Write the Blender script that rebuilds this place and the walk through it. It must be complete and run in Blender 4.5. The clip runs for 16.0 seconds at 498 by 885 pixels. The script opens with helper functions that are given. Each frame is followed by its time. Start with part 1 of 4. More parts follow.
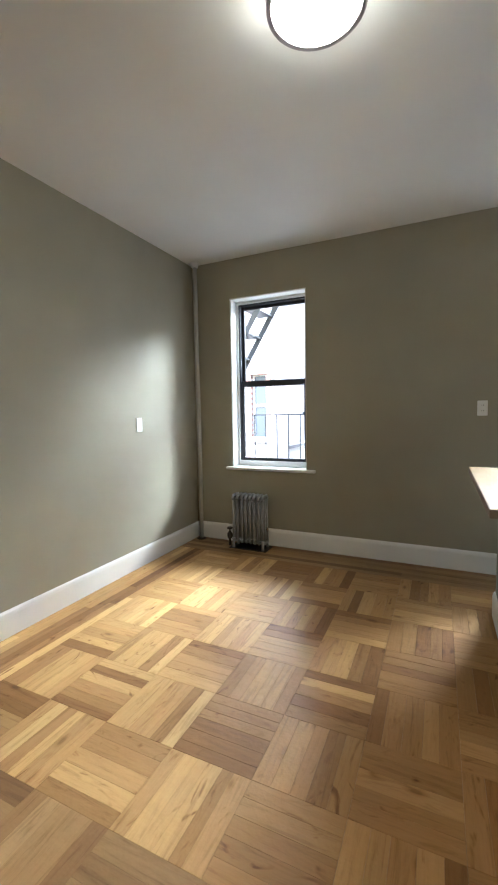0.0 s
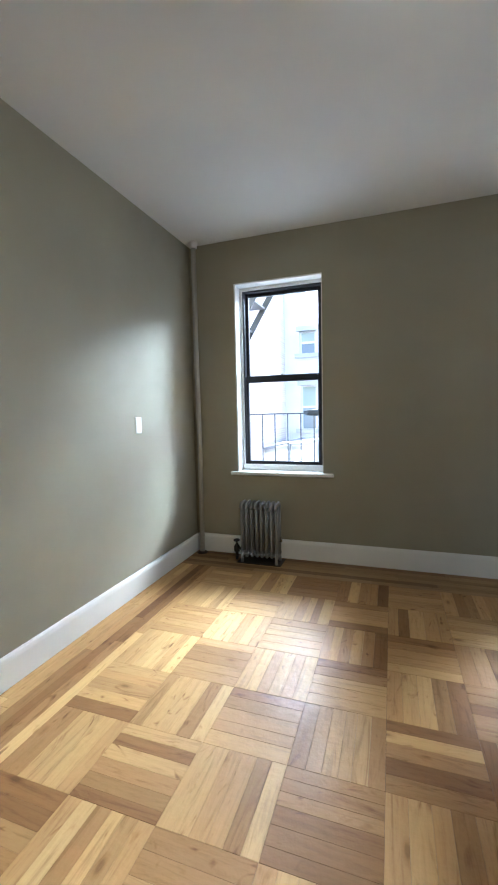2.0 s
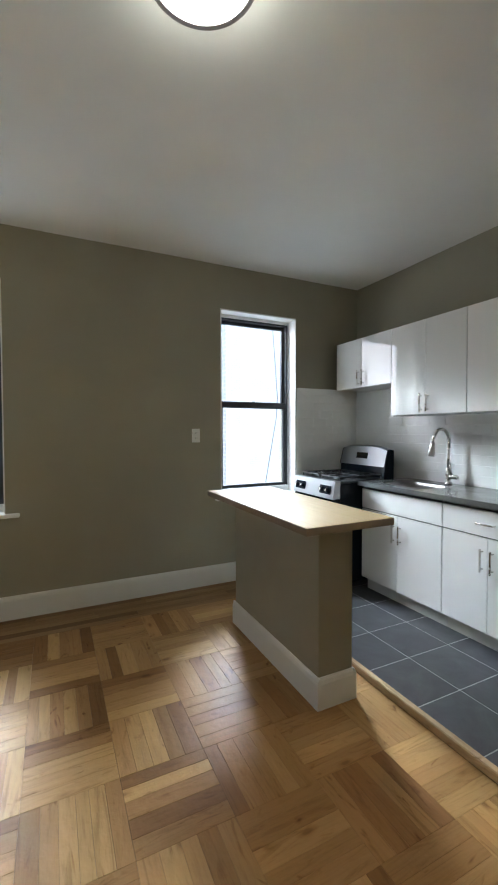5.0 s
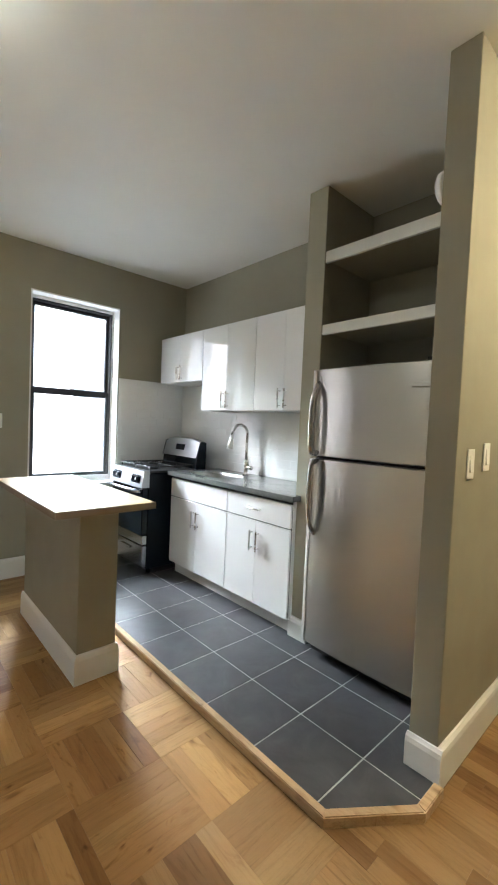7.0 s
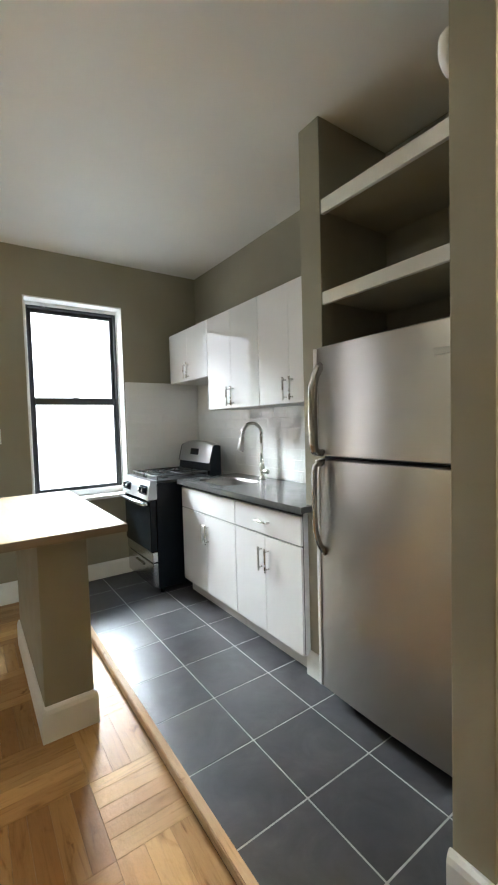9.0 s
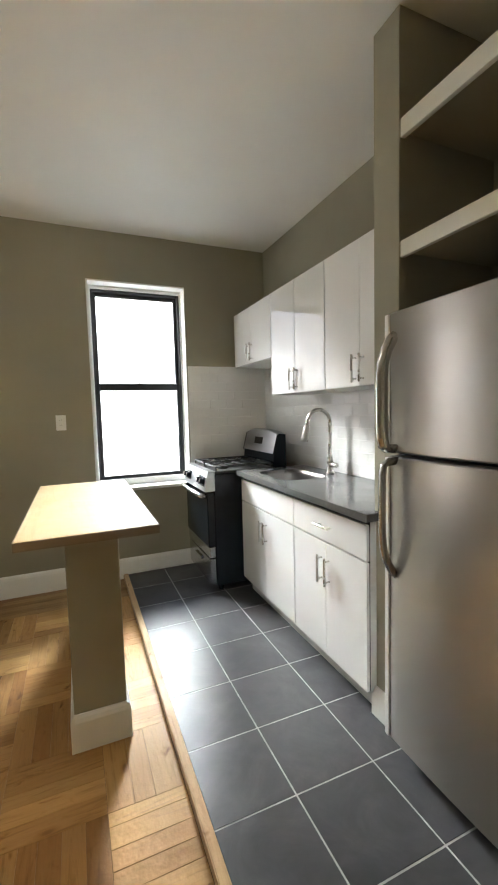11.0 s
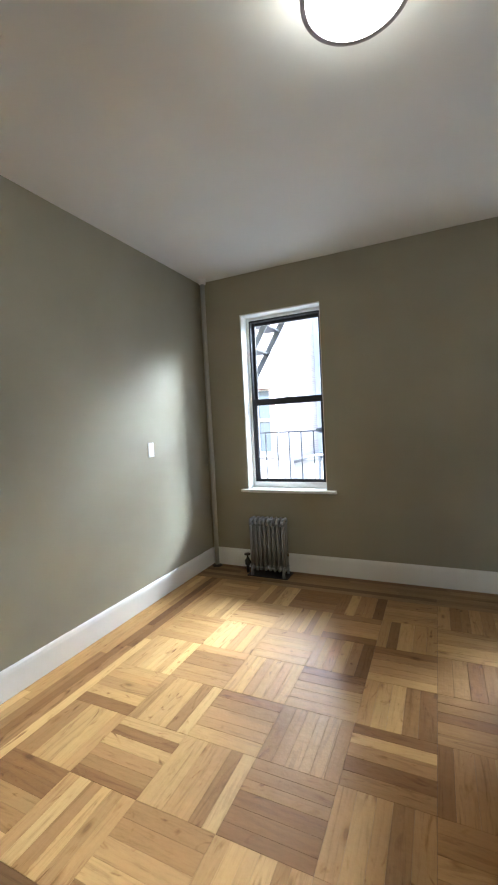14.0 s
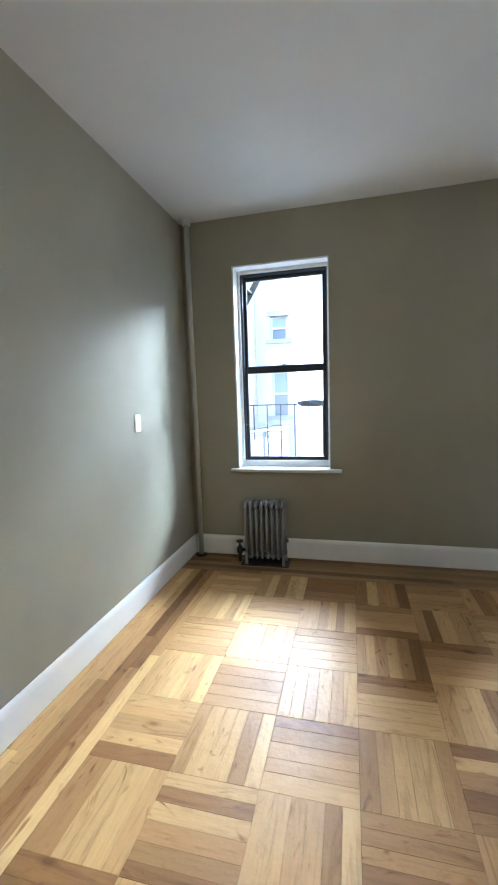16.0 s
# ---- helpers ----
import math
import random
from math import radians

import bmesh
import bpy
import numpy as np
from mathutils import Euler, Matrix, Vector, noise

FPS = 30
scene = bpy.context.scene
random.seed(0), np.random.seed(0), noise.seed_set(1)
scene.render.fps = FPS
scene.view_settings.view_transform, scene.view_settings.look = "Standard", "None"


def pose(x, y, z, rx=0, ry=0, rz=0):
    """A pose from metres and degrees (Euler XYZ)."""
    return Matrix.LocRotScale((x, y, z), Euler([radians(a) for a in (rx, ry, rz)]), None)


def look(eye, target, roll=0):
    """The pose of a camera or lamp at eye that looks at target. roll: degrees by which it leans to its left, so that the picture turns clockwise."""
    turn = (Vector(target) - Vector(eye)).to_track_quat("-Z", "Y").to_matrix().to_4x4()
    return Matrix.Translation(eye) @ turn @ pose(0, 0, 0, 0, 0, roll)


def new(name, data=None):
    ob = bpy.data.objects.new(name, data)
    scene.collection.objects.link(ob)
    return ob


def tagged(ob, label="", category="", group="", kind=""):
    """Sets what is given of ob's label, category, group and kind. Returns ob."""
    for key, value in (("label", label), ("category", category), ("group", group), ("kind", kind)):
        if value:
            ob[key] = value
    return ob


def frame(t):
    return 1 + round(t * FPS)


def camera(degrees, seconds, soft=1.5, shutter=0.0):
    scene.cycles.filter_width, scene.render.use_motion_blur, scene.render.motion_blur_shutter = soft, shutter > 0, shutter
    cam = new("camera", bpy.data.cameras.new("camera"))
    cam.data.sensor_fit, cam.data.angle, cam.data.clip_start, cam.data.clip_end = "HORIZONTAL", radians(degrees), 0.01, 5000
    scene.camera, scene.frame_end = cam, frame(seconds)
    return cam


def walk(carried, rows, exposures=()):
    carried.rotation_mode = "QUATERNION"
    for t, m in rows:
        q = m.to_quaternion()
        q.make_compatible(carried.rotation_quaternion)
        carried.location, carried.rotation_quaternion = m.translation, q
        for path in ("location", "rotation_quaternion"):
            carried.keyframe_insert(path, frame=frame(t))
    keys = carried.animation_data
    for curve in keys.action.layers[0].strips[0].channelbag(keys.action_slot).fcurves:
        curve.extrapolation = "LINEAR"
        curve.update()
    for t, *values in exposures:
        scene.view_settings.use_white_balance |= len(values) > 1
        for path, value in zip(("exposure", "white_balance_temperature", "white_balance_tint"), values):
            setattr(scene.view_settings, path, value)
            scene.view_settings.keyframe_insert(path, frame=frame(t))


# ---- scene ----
cam = camera(62.8, 16.0, soft=2.0)
PATH = [
    (0, (0.332, 0.328, 1.322), (-0.512, 2.135, 1.171), -1.0),
    (0.5, (0.182, 0.33, 1.317), (-0.76, 2.087, 1.162), -1.5),
    (1, (0.026, 0.343, 1.32), (-0.918, 2.096, 1.123), -2.6),
    (1.5, (-0.112, 0.41, 1.318), (-0.967, 2.208, 1.127), -2.0),
    (2, (-0.245, 0.539, 1.301), (-0.904, 2.422, 1.154), -1.3),
    (2.5, (-0.289, 0.604, 1.31), (-0.76, 2.541, 1.149), -0.9),
    (3, (-0.396, 0.68, 1.308), (-0.497, 2.672, 1.164), -3.4),
    (3.5, (-0.459, 0.669, 1.337), (-0.343, 2.66, 1.183), -2.8),
    (4, (-0.492, 0.64, 1.345), (-0.033, 2.584, 1.244), 0.9),
    (4.2, (-0.507, 0.641, 1.357), (0.019, 2.569, 1.283), 0.8),
    (6.3, (-0.277, 0.426, 1.362), (0.99, 1.971, 1.268), 0.1),
    (6.5, (-0.224, 0.344, 1.354), (1.012, 1.914, 1.263), 1.3),
    (7, (-0.091, 0.179, 1.364), (1.26, 1.651, 1.282), 2.5),
    (7.5, (0.06, 0.2, 1.379), (1.516, 1.569, 1.294), 1.7),
    (8, (0.211, 0.262, 1.393), (1.715, 1.58, 1.35), -3.2),
    (8.5, (0.315, 0.307, 1.397), (1.67, 1.777, 1.338), -3.3),
    (8.7, (0.367, 0.299, 1.37), (1.596, 1.874, 1.292), -1.8),
    (10.8, (0.735, 0.477, 1.362), (1.667, 2.242, 1.233), -1.3),
    (11, (0.741, 0.507, 1.369), (1.517, 2.343, 1.217), -1.5),
    (11.5, (0.813, 0.487, 1.356), (1.07, 2.466, 1.23), -1.8),
    (11.9, (0.805, 0.466, 1.386), (0.691, 2.462, 1.335), -1.0),
    (12, (0.81, 0.437, 1.389), (0.603, 2.425, 1.312), -2.6),
    (12.5, (0.722, 0.422, 1.377), (0.154, 2.338, 1.291), -3.0),
    (13, (0.547, 0.383, 1.391), (-0.187, 2.24, 1.283), -3.9),
    (13.5, (0.354, 0.369, 1.394), (-0.429, 2.204, 1.258), -3.6),
    (14, (0.122, 0.434, 1.389), (-0.72, 2.246, 1.302), -2.9),
    (14.5, (-0.106, 0.53, 1.392), (-0.903, 2.364, 1.337), -1.9),
    (15, (-0.29, 0.579, 1.397), (-0.944, 2.463, 1.251), -2.3),
    (15.5, (-0.498, 0.605, 1.398), (-1.014, 2.528, 1.207), -4.4),
    (16, (-0.63, 0.659, 1.374), (-1.114, 2.587, 1.152), -1.9),
]
EXPOSURES = [(0, 2.54, 5300, 8), (1, 2.55, 5000, 8), (2, 2.51, 4950, 7), (3, 2.34, 4900, 5), (3.5, 2.1, 4850, 4), (4.2, 2.02, 5050, 4), (6.5, 2.91, 5450, 5), (8, 2.8, 5450, 4), (11, 2.83, 5950, 6), (11.5, 2.78, 5950, 7), (12.5, 2.37, 5850, 9), (14, 2.47, 5250, 8), (16, 2.56, 4800, 6)]
walk(cam, [(t, look(eye, target, roll)) for t, eye, target, roll in PATH], EXPOSURES)

# world, sun and large lights
world = bpy.data.worlds.new("world")
scene.world = world
world.use_nodes = True
wn = world.node_tree.nodes
sky = wn.new("ShaderNodeTexSky")
sky.sky_type, sky.sun_disc = "NISHITA", False
sky.sun_elevation, sky.sun_rotation = radians(42), radians(200)
wn["Background"].inputs[1].default_value = 0.15
world.node_tree.links.new(sky.outputs[0], wn["Background"].inputs[0])
sun = new("sun", bpy.data.lights.new("sun", "SUN"))
sun.data.energy, sun.data.angle, sun.data.color = 4.6, radians(0.5), (1, 0.95, 0.88)
# high in the south, behind the room: it lights the houses across the yard
sun.matrix_world = look((0, 0, 0), (0.25, 0.72, -0.68))


def area(name, eye, target, w, h, watts, color):
    lamp = new(name, bpy.data.lights.new(name, "AREA"))
    lamp.data.shape, lamp.data.size, lamp.data.size_y = "RECTANGLE", w, h
    lamp.data.energy, lamp.data.color = watts, color
    lamp.matrix_world = look(eye, target)
    return lamp


# added lamps for open sky above the yard, out of sight over each window
area("sky_fill_lamp", (-0.9, 9.0, 5.0), (-1.1, 4.0, 1.5), 3.2, 2.0, 285, (1.0, 0.97, 0.90))
area("sky_fill_lamp", (3.25, 9.0, 4.85), (0.6, 4.0, 1.5), 2.5, 1.6, 225, (1.0, 0.98, 0.93))

# ---- materials ----


class Mat:
    """A node material being built: principled shader plus short helpers."""

    def __init__(self, name, color=(0.5, 0.5, 0.5), rough=0.5, metal=0.0):
        self.m = bpy.data.materials.new(name)
        self.m.use_nodes = True
        self.t = self.m.node_tree
        self.b = self.t.nodes["Principled BSDF"]
        self.b.inputs["Base Color"].default_value = (*color, 1)
        self.b.inputs["Roughness"].default_value = rough
        self.b.inputs["Metallic"].default_value = metal
        self.height = None

    def node(self, kind, **values):
        n = self.t.nodes.new("ShaderNode" + kind)
        for k, v in values.items():
            n.inputs[k].default_value = v
        return n

    def link(self, a, b):
        self.t.links.new(a, b)

    def coords(self, scale=(1, 1, 1), spin=None):
        c = self.node("TexCoord")
        mp = self.node("Mapping")
        mp.inputs["Scale"].default_value = scale
        self.link(c.outputs["Object"], mp.inputs["Vector"])
        if spin:
            self.link(spin, mp.inputs["Location"])
        return mp.outputs[0]

    def noise(self, scale, detail=3, vec=None, rough=0.5, distortion=0.0):
        n = self.node("TexNoise", Scale=scale, Detail=detail, Roughness=rough, Distortion=distortion)
        self.link(vec or self.coords(), n.inputs["Vector"])
        return n.outputs["Fac"]

    def ramp(self, fac, stops):
        r = self.node("ValToRGB")
        e = r.color_ramp.elements
        while len(e) < len(stops):
            e.new(0.5)
        for el, (p, c) in zip(e, stops):
            el.position = p
            el.color = (*c, 1) if len(c) == 3 else c
        self.link(fac, r.inputs[0])
        return r.outputs[0]

    def scalar(self, fac, lo, hi, a=0.3, b=0.7):
        r = self.node("MapRange")
        r.inputs["From Min"].default_value, r.inputs["From Max"].default_value = a, b
        r.inputs["To Min"].default_value, r.inputs["To Max"].default_value = lo, hi
        self.link(fac, r.inputs["Value"])
        return r.outputs[0]

    def mix(self, a, b, fac, mode="MIX"):
        n = self.t.nodes.new("ShaderNodeMix")
        n.data_type, n.blend_type = "RGBA", mode
        for sock, v in ((n.inputs[0], fac), (n.inputs[6], a), (n.inputs[7], b)):
            if isinstance(v, (int, float)):
                sock.default_value = v
            elif isinstance(v, tuple):
                sock.default_value = (*v, 1)
            else:
                self.link(v, sock)
        return n.outputs[2]

    def color(self, out):
        self.link(out, self.b.inputs["Base Color"])
        return self

    def rough(self, out):
        self.link(out, self.b.inputs["Roughness"])
        return self

    def bump(self, out, strength=0.2, distance=0.002):
        n = self.node("Bump", Strength=strength, Distance=distance)
        self.link(out, n.inputs["Height"])
        if self.height:
            self.link(self.height, n.inputs["Normal"])
        self.height = n.outputs[0]
        self.link(self.height, self.b.inputs["Normal"])
        return self


def paint(name, base, rough=0.45, relief=0.25, vary=0.06):
    """Rolled wall paint: slight patchiness, orange-peel and uneven plaster."""
    s = Mat(name, base, rough)
    big = s.noise(1.3, 3)
    dark = tuple(c * (1 - vary) for c in base)
    light = tuple(min(1, c * (1 + vary)) for c in base)
    s.color(s.ramp(big, [(0.3, dark), (0.7, light)]))
    s.rough(s.scalar(s.noise(7, 3), rough - 0.06, rough + 0.08))
    s.b.inputs["Specular IOR Level"].default_value = 0.26
    s.bump(s.noise(2.2, 2), 0.5, 0.006)
    s.bump(s.noise(160, 3), relief, 0.0012)
    return s.m


def wood(name, tones, grain_axis=1, rough=0.3, per="object", scale=1.0, streak=0.62, knots=0.7, coat=0.025):
    """Oak strips: every piece its own tone, long grain, knots and worn finish."""
    s = Mat(name, tones[0], rough)
    if per == "object":
        info = s.node("ObjectInfo")
        rnd = info.outputs["Random"]
    else:
        rnd = s.node("NewGeometry").outputs["Random Per Island"]
    mul = s.node("Math")
    mul.operation = "MULTIPLY"
    mul.inputs[1].default_value = 37.0
    s.link(rnd, mul.inputs[0])
    sc = [9.0 * scale] * 3
    sc[grain_axis] = 0.8 * scale
    vec = s.coords(tuple(sc), mul.outputs[0])
    base = s.ramp(rnd, [(i / len(tones), c) for i, c in enumerate(tones)])
    base.node.color_ramp.interpolation = "CONSTANT"
    if per == "object":
        # whole blocks differ a little too
        snap = s.t.nodes.new("ShaderNodeVectorMath")
        snap.operation = "SNAP"
        snap.inputs[1].default_value = (0.34, 0.34, 5.0)
        s.link(info.outputs["Location"], snap.inputs[0])
        white = s.t.nodes.new("ShaderNodeTexWhiteNoise")
        s.link(snap.outputs[0], white.inputs["Vector"])
        base = s.mix(base, s.ramp(white.outputs["Value"], [(0.0, (0.90, 0.89, 0.87)), (1.0, (1.06, 1.06, 1.05))]), 1.0, "MULTIPLY")
    grain = s.noise(3.2, 6, vec, 0.62, 1.6)
    fine = s.noise(14, 4, vec, 0.7, 0.3)
    c = s.mix(base, s.ramp(grain, [(0.30, (0.50, 0.42, 0.33)), (0.46, (0.92, 0.89, 0.85)), (0.75, (1.10, 1.08, 1.04))]), streak, "MULTIPLY")
    c = s.mix(c, s.ramp(fine, [(0.33, (0.66, 0.60, 0.52)), (0.5, (1, 1, 1))]), streak * 0.4, "MULTIPLY")
    # small round knots with a dark heart
    vk = s.node("TexVoronoi", Scale=1.0)
    sk = [8.0 * scale] * 3
    sk[grain_axis] = 3.2 * scale
    s.link(s.coords(tuple(sk), mul.outputs[0]), vk.inputs["Vector"])
    c = s.mix(c, s.ramp(vk.outputs["Distance"], [(0.05, (0.22, 0.12, 0.06)), (0.09, (0.70, 0.60, 0.50)), (0.16, (1, 1, 1))]), knots * 0.75, "MULTIPLY")
    sc2 = [6.0 * scale] * 3
    sc2[grain_axis] = 2.2 * scale
    vec2 = s.coords(tuple(sc2), mul.outputs[0])
    v = s.node("TexNoise", Scale=1.9, Detail=2.0, Distortion=2.6)
    s.link(vec2, v.inputs["Vector"])
    c = s.mix(c, s.ramp(v.outputs["Fac"], [(0.24, (0.26, 0.15, 0.08)), (0.32, (0.80, 0.74, 0.66)), (0.38, (1, 1, 1))]), knots, "MULTIPLY")
    s.color(c)
    s.rough(s.scalar(s.noise(5, 4), max(0.38, rough + 0.12), rough + 0.22))
    s.bump(grain, 0.12, 0.001)
    world_vec = s.node("NewGeometry").outputs["Position"]
    s.bump(s.noise(20, 3, world_vec, 0.6), 0.8, 0.003)
    s.bump(s.noise(4.0, 2, world_vec), 0.4, 0.004)
    s.b.inputs["Specular IOR Level"].default_value = 0.15
    s.b.inputs["Coat Weight"].default_value = coat
    s.b.inputs["Coat Roughness"].default_value = 0.18
    s.link(s.height, s.b.inputs["Coat Normal"])
    return s.m


def metal(name, base, rough=0.3, brushed=None, size=40):
    s = Mat(name, base, rough, 1.0)
    if brushed:
        vec = s.coords(brushed)
        n = s.noise(size, 4, vec, 0.6)
        s.color(s.ramp(n, [(0.3, tuple(c * 0.97 for c in base)), (0.7, tuple(min(1, c * 1.03) for c in base))]))
        s.rough(s.scalar(n, rough - 0.02, rough + 0.03))
        s.bump(s.noise(1.6, 1), 0.15, 0.006)
    else:
        s.rough(s.scalar(s.noise(9, 3), rough - 0.04, rough + 0.08))
    return s.m


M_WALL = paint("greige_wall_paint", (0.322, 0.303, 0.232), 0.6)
M_CEIL = paint("white_ceiling_paint", (0.78, 0.77, 0.73), 0.6, 0.2, 0.03)
M_TRIM = paint("white_trim_paint", (0.80, 0.80, 0.78), 0.38, 0.15, 0.03)
OAK_EDGE = [(0.365, 0.228, 0.100), (0.225, 0.125, 0.052), (0.315, 0.190, 0.080), (0.400, 0.258, 0.118), (0.270, 0.155, 0.065), (0.350, 0.212, 0.092)]
SHADES = [(0.172, 0.083, 0.029), (0.258, 0.136, 0.049), (0.348, 0.198, 0.075), (0.440, 0.266, 0.104), (0.525, 0.336, 0.136), (0.610, 0.408, 0.176)]
M_STRIPS = [wood("oak_strip", [tuple(c * k for c in t) for k in (0.93, 1.0, 1.07)], 1) for t in SHADES]
M_PLANK_J = wood("oak_strip_along", OAK_EDGE, 1, per="island", knots=0.0)
# the 0.85 puts the shade along the window wall into the oak tones
M_PLANK_JX = wood("oak_across_shaded", [tuple(c * 0.85 for c in t) for t in OAK_EDGE], 0, per="island", knots=0.0)
M_CURB = wood("oak_threshold", [(0.54, 0.39, 0.23), (0.58, 0.42, 0.25)], 1, 0.4)
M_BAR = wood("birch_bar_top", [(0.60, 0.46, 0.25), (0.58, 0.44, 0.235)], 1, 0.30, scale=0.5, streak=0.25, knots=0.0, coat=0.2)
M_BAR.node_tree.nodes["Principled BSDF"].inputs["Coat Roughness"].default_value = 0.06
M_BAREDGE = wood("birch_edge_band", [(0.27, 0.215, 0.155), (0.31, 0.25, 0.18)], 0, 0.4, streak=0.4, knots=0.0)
M_GAP = Mat("dark_joint_filler", (0.055, 0.032, 0.017), 0.8).m


def tile_mat():
    s = Mat("dark_slate_tile", (0.06, 0.062, 0.068), 0.38)
    rnd = s.node("ObjectInfo").outputs["Random"]
    far = s.node("Math")
    far.operation = "MULTIPLY"
    far.inputs[1].default_value = 37.0
    s.link(rnd, far.inputs[0])
    vec = s.coords((1, 1, 1), far.outputs[0])
    base = s.ramp(rnd, [(0, (0.060, 0.060, 0.065)), (1, (0.078, 0.078, 0.084))])
    cloud = s.noise(5, 6, vec, 0.65, 0.8)
    c = s.mix(base, s.ramp(cloud, [(0.33, (0.72, 0.72, 0.73)), (0.55, (1.02, 1.02, 1.02)), (0.70, (1.3, 1.29, 1.27))]), 0.85, "MULTIPLY")
    s.color(c)
    s.b.inputs["Specular IOR Level"].default_value = 0.34
    s.bump(s.noise(7, 1), 0.2, 0.002)
    return s.m


M_TILE = tile_mat()
M_GROUT = Mat("light_grey_grout", (0.50, 0.50, 0.49), 0.85)
M_GROUT.color(M_GROUT.ramp(M_GROUT.noise(12, 4), [(0.3, (0.36, 0.36, 0.35)), (0.7, (0.55, 0.55, 0.54))]))
M_GROUT = M_GROUT.m
M_SUBWAY = Mat("white_glazed_tile", (0.80, 0.80, 0.79), 0.09)
M_SUBWAY.bump(M_SUBWAY.noise(9, 2), 0.15, 0.002)
M_SUBWAY = M_SUBWAY.m
M_WGROUT = Mat("white_grout", (0.80, 0.80, 0.79), 0.6).m
M_BOWL = Mat("satin_sink_steel", (0.36, 0.35, 0.34), 0.35, 1.0).m
M_LACQ = Mat("gloss_white_laminate", (0.80, 0.795, 0.79), 0.05)
M_LACQ.b.inputs["IOR"].default_value = 1.95
M_LACQ.bump(M_LACQ.noise(3.5, 1), 0.02, 0.003)
M_LACQ = M_LACQ.m
M_LACQM = Mat("satin_white_laminate", (0.78, 0.77, 0.765), 0.35)
M_LACQM.bump(M_LACQM.noise(90, 2), 0.05, 0.001)
M_LACQM = M_LACQM.m
M_CARCASS = Mat("white_carcass_board", (0.62, 0.61, 0.60), 0.5).m
M_COUNTER = Mat("grey_quartz", (0.085, 0.088, 0.088), 0.2)
M_COUNTER.color(M_COUNTER.ramp(M_COUNTER.noise(220, 3), [(0.3, (0.10, 0.103, 0.103)), (0.6, (0.125, 0.128, 0.128)), (0.8, (0.17, 0.17, 0.17))]))
M_COUNTER.rough(M_COUNTER.scalar(M_COUNTER.noise(6, 3), 0.14, 0.26))
M_COUNTER = M_COUNTER.m
M_STEEL = Mat("brushed_stainless", (0.46, 0.44, 0.41), 0.3, 1.0)
M_STEEL.rough(M_STEEL.scalar(M_STEEL.noise(3, 4, M_STEEL.coords((1, 1, 0.3))), 0.29, 0.33))
M_STEEL.bump(M_STEEL.noise(4.0, 1, M_STEEL.coords((1, 1, 0.14))), 0.65, 0.004)
M_STEEL.b.inputs["Anisotropic"].default_value = 0.8
M_STEEL.b.inputs["Anisotropic Rotation"].default_value = 0.25
tangent = M_STEEL.node("Tangent")
tangent.direction_type, tangent.axis = "RADIAL", "Z"
M_STEEL.link(tangent.outputs[0], M_STEEL.b.inputs["Tangent"])
M_STEEL = M_STEEL.m
M_STEELH = metal("brushed_stainless_fine", (0.60, 0.60, 0.60), 0.22, (30, 30, 2), 6)
M_STEELD = metal("brushed_stainless_panel", (0.40, 0.41, 0.42), 0.33, (2, 30, 30), 6)
M_NICKEL = metal("brushed_nickel", (0.62, 0.60, 0.57), 0.25)
M_BLACK = Mat("black_enamel", (0.008, 0.012, 0.018), 0.14)
M_BLACK.b.inputs["Specular IOR Level"].default_value = 0.16
M_BLACK.bump(M_BLACK.noise(40, 3), 0.08, 0.001)
M_BLACK = M_BLACK.m
M_GLASSBLK = Mat("black_oven_glass", (0.006, 0.009, 0.013), 0.06)
M_GLASSBLK.b.inputs["Specular IOR Level"].default_value = 0.25
M_GLASSBLK = M_GLASSBLK.m
M_IRON = Mat("cast_iron_grate", (0.018, 0.018, 0.019), 0.55)
M_IRON.bump(M_IRON.noise(150, 2), 0.3, 0.001)
M_IRON = M_IRON.m
# gasket rubber; also the painted shade in the base cabinet gaps
M_RUBBER_GAPSHADE = Mat("dark_gasket_gap_shade", (0.03, 0.03, 0.03), 0.7).m
# near-white stands in for window light on the rolled door edge
M_EDGE_GLARE = Mat("door_edge_glare", (0.82, 0.82, 0.81), 0.35).m
M_FRIDGESIDE = Mat("light_grey_fridge_side", (0.45, 0.45, 0.45), 0.4).m
M_FRAME = Mat("dark_bronze_window_frame", (0.028, 0.030, 0.034), 0.38)
M_FRAME.bump(M_FRAME.noise(60, 2), 0.1, 0.001)
M_FRAME = M_FRAME.m
M_PIPE = paint("grey_painted_pipe", (0.42, 0.41, 0.38), 0.4, 0.2, 0.05)
M_RAD = Mat("silver_radiator_paint", (0.27, 0.27, 0.275), 0.5, 0.2)
M_RAD.bump(M_RAD.noise(70, 3), 0.2, 0.001)
M_RAD = M_RAD.m
M_RING = Mat("satin_lamp_ring", (0.34, 0.31, 0.30), 0.45, 0.6).m
M_BRASS = metal("tarnished_valve_brass", (0.07, 0.065, 0.06), 0.55)
M_PLASTIC = Mat("white_switch_plastic", (0.82, 0.82, 0.80), 0.28).m
M_SLOT = Mat("dark_slot", (0.03, 0.03, 0.03), 0.6).m
M_STONE = paint("pale_stone_sill", (0.52, 0.51, 0.49), 0.8, 0.5, 0.1)
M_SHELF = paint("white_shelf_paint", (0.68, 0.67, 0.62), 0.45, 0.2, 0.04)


def glass_mat():
    s = Mat("clear_window_glass", (1, 1, 1), 0.0)
    s.b.inputs["Transmission Weight"].default_value = 1.0
    s.b.inputs["IOR"].default_value = 1.02
    return s.m


M_GLASS = glass_mat()


